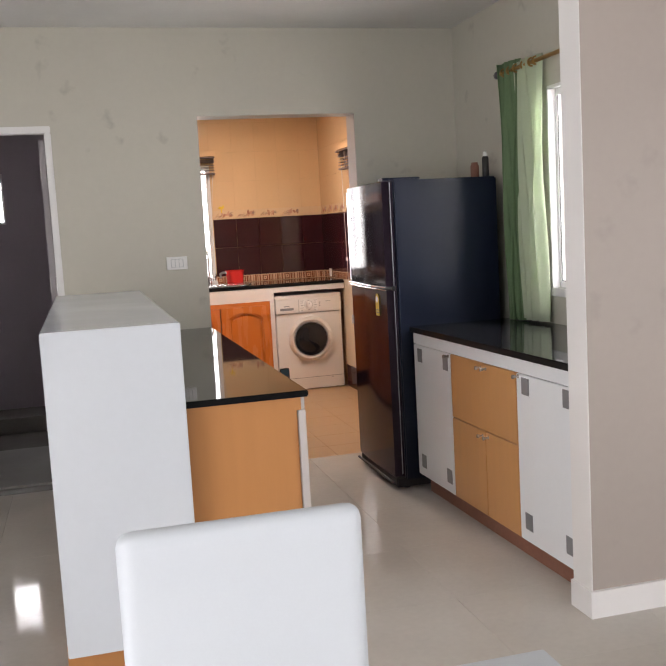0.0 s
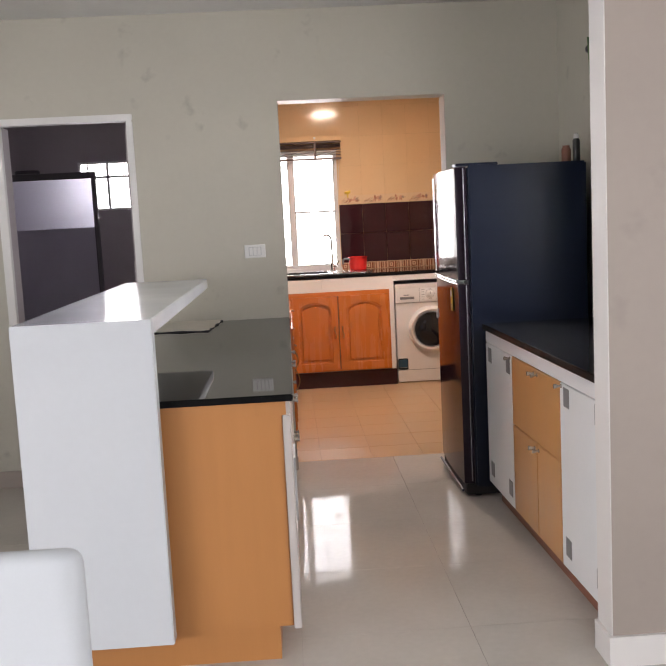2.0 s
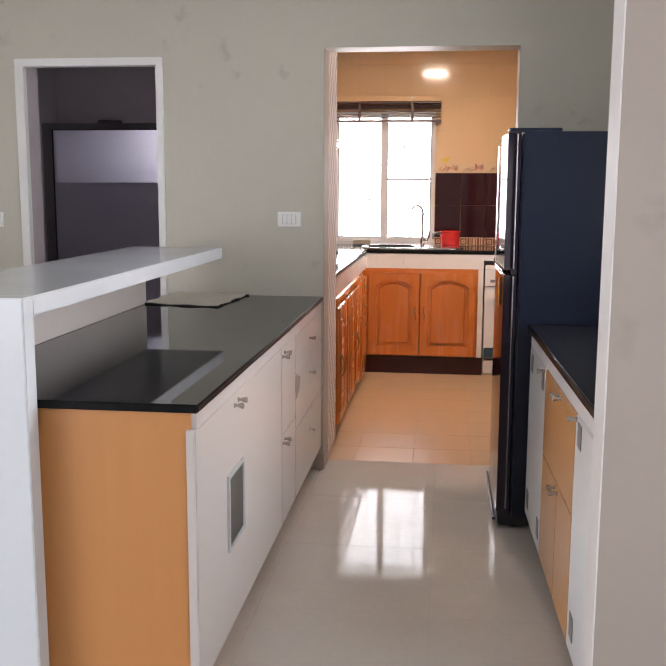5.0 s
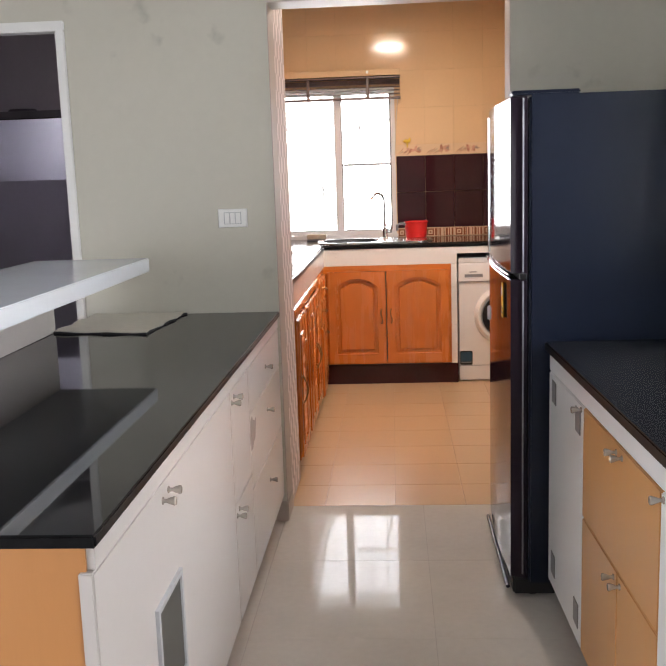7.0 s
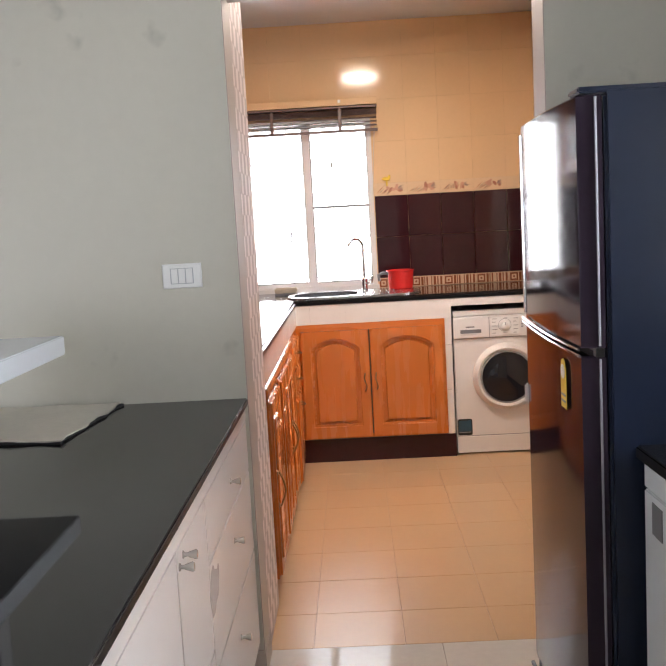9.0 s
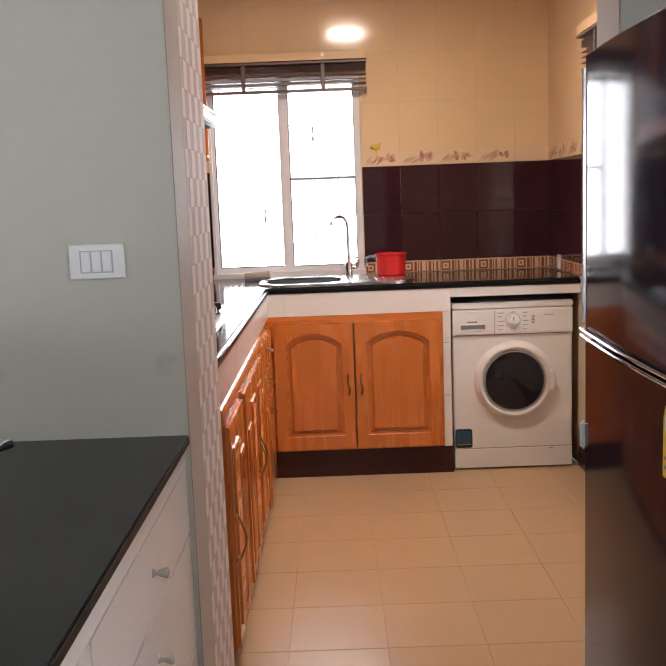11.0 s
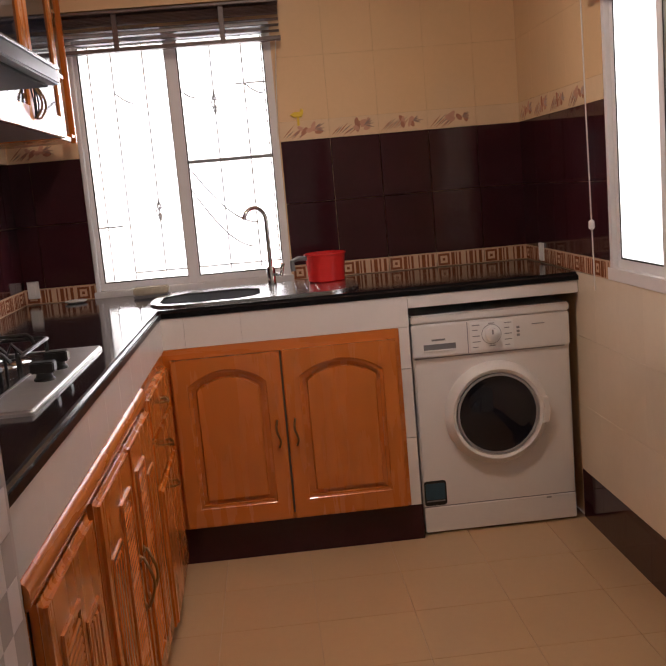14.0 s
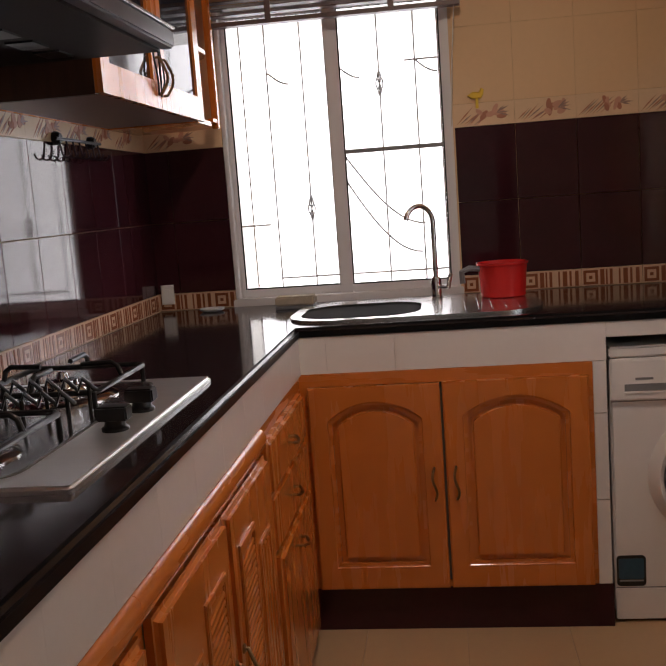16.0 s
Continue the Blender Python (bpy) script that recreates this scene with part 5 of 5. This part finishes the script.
for k in range(2):
    m = facing_east(CX, 0.80 + 0.597 * k, 1.862)
    w, h = 0.592, CH - 1.864
    d = part("door", ring_prism([(0, 0), (w, 0), (w, h), (0, h)], [(0.06, 0.07), (w - 0.06, 0.07), (w - 0.06, h - 0.07), (0.06, h - 0.07)], 0.020, m), WOOD, oc)
    part("pane", prism([(0.06, 0.07), (w - 0.06, 0.07), (w - 0.06, h - 0.07), (0.06, h - 0.07)], 0.006, m @ Matrix.Translation((0, 0, 0.001))), DARKGLASS, d, "shiny glass pane")
    pull(m @ Matrix.Translation((0, 0, 0.02)), (w - 0.025) if k == 0 else 0.025, 0.09, d, 0.10)
hood = thing("cooker_hood", (-0.4, 1.5, 1.70), "grey metal cooker hood above the hob", "cooker hood")
part("body", prism([(KW, 1.74), (-0.16, 1.74), (-0.16, 1.80), (-0.30, 1.858), (KW, 1.858)], 0.80, Matrix.Translation((0, 1.965, 0)) @ pose(0, 0, 0, 90, 0, 0)), GREYP, hood)
part("front_edge", box(-0.16, -0.125, 1.16, 1.968, 1.735, 1.775, 0.005), HOODE, hood)
part("edge_strip", box(-0.1645, -0.122, 1.158, 1.97, 1.776, 1.784, 0.002), STEEL, hood)
# brown-black, darker than the grey body
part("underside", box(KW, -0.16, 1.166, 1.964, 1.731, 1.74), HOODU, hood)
for i in range(5):
    part("vent_slot", box(-0.40, -0.34, 1.30 + 0.13 * i, 1.38 + 0.13 * i, 1.727, 1.7315), BLACK, hood)
lead = thing("power_lead", (-0.30, 2.45, 1.75), "looped black power lead hanging from the cupboard", "cable")
part("lead", tube([(-0.308 + 0.004 * math.cos(3 * a), 2.44 + 0.035 * math.sin(a), 1.78 + 0.085 * math.cos(a)) for a in [i * 0.4 for i in range(36)]], 0.0026, 6), BLACK, lead)
part("lead_tail", tube([(-0.31, 2.44, 1.87), (-0.308, 2.45, 1.8), (-0.308, 2.445, 1.69)], 0.0035, 6), BLACK, lead)

hk = thing("hook_rail", (KW, 2.5, 1.6), "black metal rail with utensil hooks", "hooks")
part("rail", tube([(KW + 0.03, 2.43, 1.600), (KW + 0.03, 2.78, 1.600)], 0.005, 8), BLACK, hk)
for i in range(7):
    y = 2.455 + 0.05 * i
    part("hook", tube([(KW + 0.03, y, 1.600), (KW + 0.035, y, 1.563)] + [(KW + 0.05 - 0.015 * math.cos(a), y, 1.563 - 0.018 * math.sin(a)) for a in [math.pi * k / 6 for k in range(1, 7)]], 0.003, 6), BLACK, hk)
for y in (2.47, 2.74):
    part("boss", lathe([(0.02, 0), (0.02, 0.02), (0.014, 0.03)], facing_east(KW, y, 1.603), 14), BLACK, hk)

yf = thing("wall_ornament", (0.60, KN, 1.68), "small yellow flower hook on the tiled wall", "hook")
part("flower", prism([(-0.034, 0.002), (-0.018, -0.010), (0.016, -0.010), (0.024, 0.004), (0.026, 0.020), (0.016, 0.026), (0.008, 0.012), (-0.014, 0.014)], 0.012, facing_south(0.60, KN - 0.008, 1.700), 0.003), YELLOW, yf)
part("stem", box(0.595, 0.605, KN - 0.018, KN - 0.008, 1.655, 1.69), YELLOW, yf)

cl = thing("ceiling_lamp", (0.48, 1.70, HK), "round opal ceiling lamp, switched on", "ceiling lamp")
part("base_plate", lathe([(0.15, 0), (0.15, -0.02), (0.14, -0.025)], pose(0.48, 1.70, HK), 36), PLASTIC, cl)
part("shade", lathe([(0.14, -0.025), (0.135, -0.045), (0.10, -0.068), (0.04, -0.078), (0.001, -0.08)], pose(0.48, 1.70, HK), 36), LAMPGLOW, cl, "glowing opal glass", smooth=True)

# ---- pieces: kitchen wall tiles ----
TW, TH, G = 0.216, 0.270, 0.0016


def tile_mesh(name, w, h, material, t=0.008, g=G):
    bm = bmesh.new()
    prism([(g / 2, g / 2), (w - g / 2, g / 2), (w - g / 2, h - g / 2), (g / 2, h - g / 2)], t, Matrix.Identity(4), 0.0012 if g > 0.001 else 0.0003, bm)
    return finish(bm, name, material)


TILES = {}


def lay_tiles(parent, face, u0, u1, v0, v1, w, h, material, name="tile", holes=(), start=None):
    """Tiles over a rectangle of a wall, cut at its edges and round its openings; face(u, v) gives the pose of a tile's corner."""
    u = u0 if start is None else start
    while u < u1 - 1e-4:
        ua, ub = max(u, u0), min(u + w, u1)
        v = v0
        while v < v1 - 1e-4:
            vb = min(v + h, v1)
            spans = [(ua, ub, v, vb)]
            for hu0, hu1, hv0, hv1 in holes:
                nxt = []
                for a, b, c, d in spans:
                    if b <= hu0 or a >= hu1 or d <= hv0 or c >= hv1:
                        nxt.append((a, b, c, d))
                        continue
                    if a < hu0:
                        nxt.append((a, hu0, c, d))
                    if b > hu1:
                        nxt.append((hu1, b, c, d))
                    if c < hv0:
                        nxt.append((max(a, hu0), min(b, hu1), c, hv0))
                    if d > hv1:
                        nxt.append((max(a, hu0), min(b, hu1), hv1, d))
                spans = nxt
            for a, b, c, d in spans:
                if b - a < 0.012 or d - c < 0.012:
                    continue
                key = (name, material.name, round(b - a, 3), round(d - c, 3))
                if key not in TILES:
                    TILES[key] = tile_mesh(name, round(b - a, 3), round(d - c, 3), material, g=0.0005 if material in (KTILE, FLOWER) or parent is te or name in ("edge_tile", "rail_tile") else G)
                ob = new(name, TILES[key])
                ob.parent = parent
                ob.matrix_parent_inverse = PLACE[parent].inverted()
                ob.matrix_basis = face(a, c)
            v = vb
        u += w


def north(u, v):
    return facing_south(u, KN, v)


def east(u, v):
    return facing_west(KE, KN - u, v)


def west(u, v):
    return facing_east(KW, u, v)


tn = thing("wall_tiling_north", (0.4, KN, 0.99), "peach, maroon and patterned tiles on the window wall", "tiles", kind="structure")
te = thing("wall_tiling_east", (KE, 1.8, 0), "peach and maroon tiles on the side wall", "tiles", kind="structure")
tw = thing("wall_tiling_west", (KW, 1.8, 0.99), "maroon and peach tiles behind the cooker", "tiles", kind="structure")
WN = (-0.348, 0.51, 0.985, 2.10)
U0 = 0.516 - 6 * TW
lay_tiles(tn, north, KW, KE, 1.053, 1.593, TW, TH, DTILE, holes=[WN], start=U0)
lay_tiles(tn, north, KW, KE, 1.675, HK, TW, TH, KTILE, holes=[WN], start=U0)
lay_tiles(tn, north, KW, KE, 1.593, 1.675, TW, 0.082, FLOWER, "border_tile", holes=[WN], start=U0)
lay_tiles(tn, north, KW, KE, CT, 1.053, TW, 0.066, BORDER_L, "mosaic_tile", holes=[WN], start=U0)
WE = (KN - 2.285, KN - 1.42, 1.0, 2.10)
lay_tiles(te, east, 0.008, KN - 2.60, 1.053, 1.593, TW, TH, DTILE, holes=[WE])
lay_tiles(te, east, KN - 2.60, KN - 2.285, 1.053, 1.593, TW, TH, DTILE)
lay_tiles(te, east, 0.008, KN - 2.285, 1.593, 1.675, TW, 0.082, FLOWER, "border_tile")
lay_tiles(te, east, 0.008, KN - 2.285, CT, 1.053, TW, 0.066, BORDER_L, "mosaic_tile")
lay_tiles(te, east, 0.008, KN - 0.17, 1.675, HK, TW, TH, KTILE, holes=[WE])
lay_tiles(te, east, KN - 2.285, KN - 0.17, CT, 1.675, TW, TH, KTILE, holes=[WE])
lay_tiles(te, east, KN - 2.66, KN - 0.17, 0.20, CT, TW, TH, CREAMT, holes=[WE])
lay_tiles(te, east, KN - 2.66, KN - 0.17, 0, 0.20, TW, 0.20, DTILE)
lay_tiles(tw, west, 0.56, KN - 0.008, 1.053, 1.593, TW, TH, DTILE)
lay_tiles(tw, west, 0.56, KN - 0.008, 1.593, 1.675, TW, 0.082, FLOWER, "border_tile")
lay_tiles(tw, west, 0.56, KN - 0.008, CT, 1.053, TW, 0.066, BORDER_L, "mosaic_tile")
lay_tiles(tw, west, 0.56, KN - 0.008, 1.675, HK, TW, TH, KTILE)
lay_tiles(base, lambda u, v: facing_south(u, 2.622, v), -0.008, 0.915, 0.84, 0.956, 0.2105, 0.12, WTILE, "rail_tile", start=0.079 - 0.2105)
lay_tiles(base, lambda u, v: facing_south(u, 2.622, v), 0.873, 0.915, 0.14, 0.84, 0.06, 0.27, WTILE, "tile")
lay_tiles(base, lambda u, v: facing_east(-0.012, u, v), 0.56, 2.612, 0.8385, 0.956, 0.2105, 0.12, WTILE, "edge_tile")
lay_tiles(base, lambda u, v: facing_south(u, 2.622, v), 0.915, KE - 0.01, 0.908, 0.956, 0.7, 0.05, WTILE, "tile")


# printed pattern of the two borders
def border_prints(parent, face, u0, u1):
    dark, pet, stm, blo = bmesh.new(), bmesh.new(), bmesh.new(), bmesh.new()
    u = u0
    while u + 0.03 < u1:
        room = u1 - u
        m = face(u, CT)
        lift = m @ Matrix.Translation((0, 0, 0.008))
        o = [(0.004, 0.006), (0.056, 0.006), (0.056, 0.058), (0.004, 0.058)]
        i1 = [(0.014, 0.016), (0.046, 0.016), (0.046, 0.048), (0.014, 0.048)]
        if room > 0.06:
            src = ring_prism(o, i1, 0.0008, lift)
            tmp = bpy.data.meshes.new("tmp")
            src.to_mesh(tmp)
            src.free()
            dark.from_mesh(tmp)
            bpy.data.meshes.remove(tmp)
            prism([(0.024, 0.026), (0.036, 0.026), (0.036, 0.038), (0.024, 0.038)], 0.0008, lift, 0, dark)
        for x, bw in ((0.064, 0.015), (0.084, 0.006), (0.098, 0.010), (0.130, 0.006), (0.146, 0.016), (0.170, 0.008), (0.190, 0.013)):
            if x + bw < room:
                prism([(x, 0.004), (x + bw, 0.004), (x + bw, 0.060), (x, 0.060)], 0.0008, lift, 0, dark)
        u += 0.216
    u = u0
    rnd = random.Random(5)
    while u + 0.2 < u1:
        lift = face(u, 1.593) @ Matrix.Translation((0, 0, 0.008))
        for j in range(7):
            x0, y0 = 0.002 + 0.012 * j + 0.006 * rnd.random(), 0.002 + 0.008 * rnd.random()
            ln, tilt = 0.055 + 0.040 * rnd.random(), radians(32 + 14 * rnd.random())
            c, q = math.cos(tilt), math.sin(tilt)
            blade = [(0, 0), (ln * 0.55, -0.0026), (ln, 0), (ln * 0.5, 0.0028)]
            prism([(x0 + c * p - q * v, min(0.079, y0 + q * p + c * v)) for p, v in blade], 0.0006 + 0.00005 * j, lift, 0, stm if j % 2 else pet)
        for j in range(8):
            cx, cy = 0.088 + 0.082 * rnd.random(), 0.030 + 0.028 * rnd.random()
            ra, rb, turn = 0.012 + 0.009 * rnd.random(), 0.007 + 0.004 * rnd.random(), rnd.random() * 3
            c, q = math.cos(turn), math.sin(turn)
            ell = [(ra * math.cos(k * math.pi / 5), rb * math.sin(k * math.pi / 5)) for k in range(10)]
            prism([(cx + c * p - q * v, min(0.079, max(0.004, cy + q * p + c * v))) for p, v in ell], 0.0010 + 0.00005 * j, lift, 0, blo if j % 3 else pet)
        for j in range(4):
            turn = radians(-20 + 18 * j + 10 * rnd.random())
            ln = 0.030 + 0.022 * rnd.random()
            c, q = math.cos(turn), math.sin(turn)
            tip = [(0, -0.001), (ln * 0.5, -0.003), (ln, 0), (ln * 0.5, 0.003)]
            prism([(0.150 + c * p - q * v, min(0.079, max(0.004, 0.044 + q * p + c * v))) for p, v in tip], 0.0015 + 0.00005 * j, lift, 0, stm)
        u += TW
    for nm, b, mt in (("mosaic_print", dark, BORDER_D), ("petal_print", pet, PETAL), ("stem_print", stm, STEMS), ("bloom_print", blo, BLOOM)):
        ob = part(nm, b, mt, parent)
        ob["kind"] = "stuff"


border_prints(tn, north, 0.518, KE)
border_prints(tn, north, KW + 0.01, -0.35)
border_prints(te, east, 0.012, KN - 2.285)
border_prints(tw, west, 0.60, KN - 0.02)

# ---- pieces: relief tiles on the pier ----
cw, chh = 0.0525, 0.069
chk = {}
for lt in (0, 1):
    chk[lt] = tile_mesh("relief_tile", cw, chh, CHK_L if lt else CHK_D, 0.0009 if lt else 0.0005, 0.0008)
rows = int(2.60 / chh)
for j in range(rows):
    for i in range(7):
        y = 0.178 + cw * i
        lt = (i + j) % 2
        if i == 0 and not lt:
            continue
        ob = new("relief_tile", chk[lt])
        ob.parent = pier
        ob.matrix_parent_inverse = PLACE[pier].inverted()
        ob.matrix_basis = facing_east(0, y, 0.03 + chh * j)
part("plaster_face", box(0.0, 0.003, 0.165, 0.177, 0, 2.14), STUB, pier)

# ---- pieces: floor tiles ----
def floor_tiles(parent, x0, x1, y0, y1, ox, oy, s, material, skip=()):
    ix = math.floor((x0 - ox) / s)
    while ox + ix * s < x1:
        a, b = max(x0, ox + ix * s), min(x1, ox + (ix + 1) * s)
        iy = math.floor((y0 - oy) / s)
        while oy + iy * s < y1:
            c, d = max(y0, oy + iy * s), min(y1, oy + (iy + 1) * s)
            if b - a > 0.01 and d - c > 0.01:
                key = ("floor_tile", material.name, round(b - a, 3), round(d - c, 3))
                if key not in TILES:
                    TILES[key] = tile_mesh("floor_tile", round(b - a, 3), round(d - c, 3), material, 0.006, 0.0013 if material is KFLOOR else 0.0010)
                ob = new("floor_tile", TILES[key])
                ob.parent = parent
                ob.matrix_parent_inverse = PLACE[parent].inverted()
                ob.matrix_basis = pose(a, c, -0.006)
            iy += 1
        ix += 1


floor_tiles(floor_living, -3.6, 1.61, -11.0, 0.17, 0.588, 0.17 - 12 * 0.6, 0.6, FLOORT)
floor_tiles(floor_living, 1.61, 4.2, -11.0, -2.43, 0.588, 0.17 - 12 * 0.6, 0.6, FLOORT)
floor_tiles(floor_kitchen, KW, KE, 0.17, KN, 0.149, 0.446, 0.3145, KFLOOR)
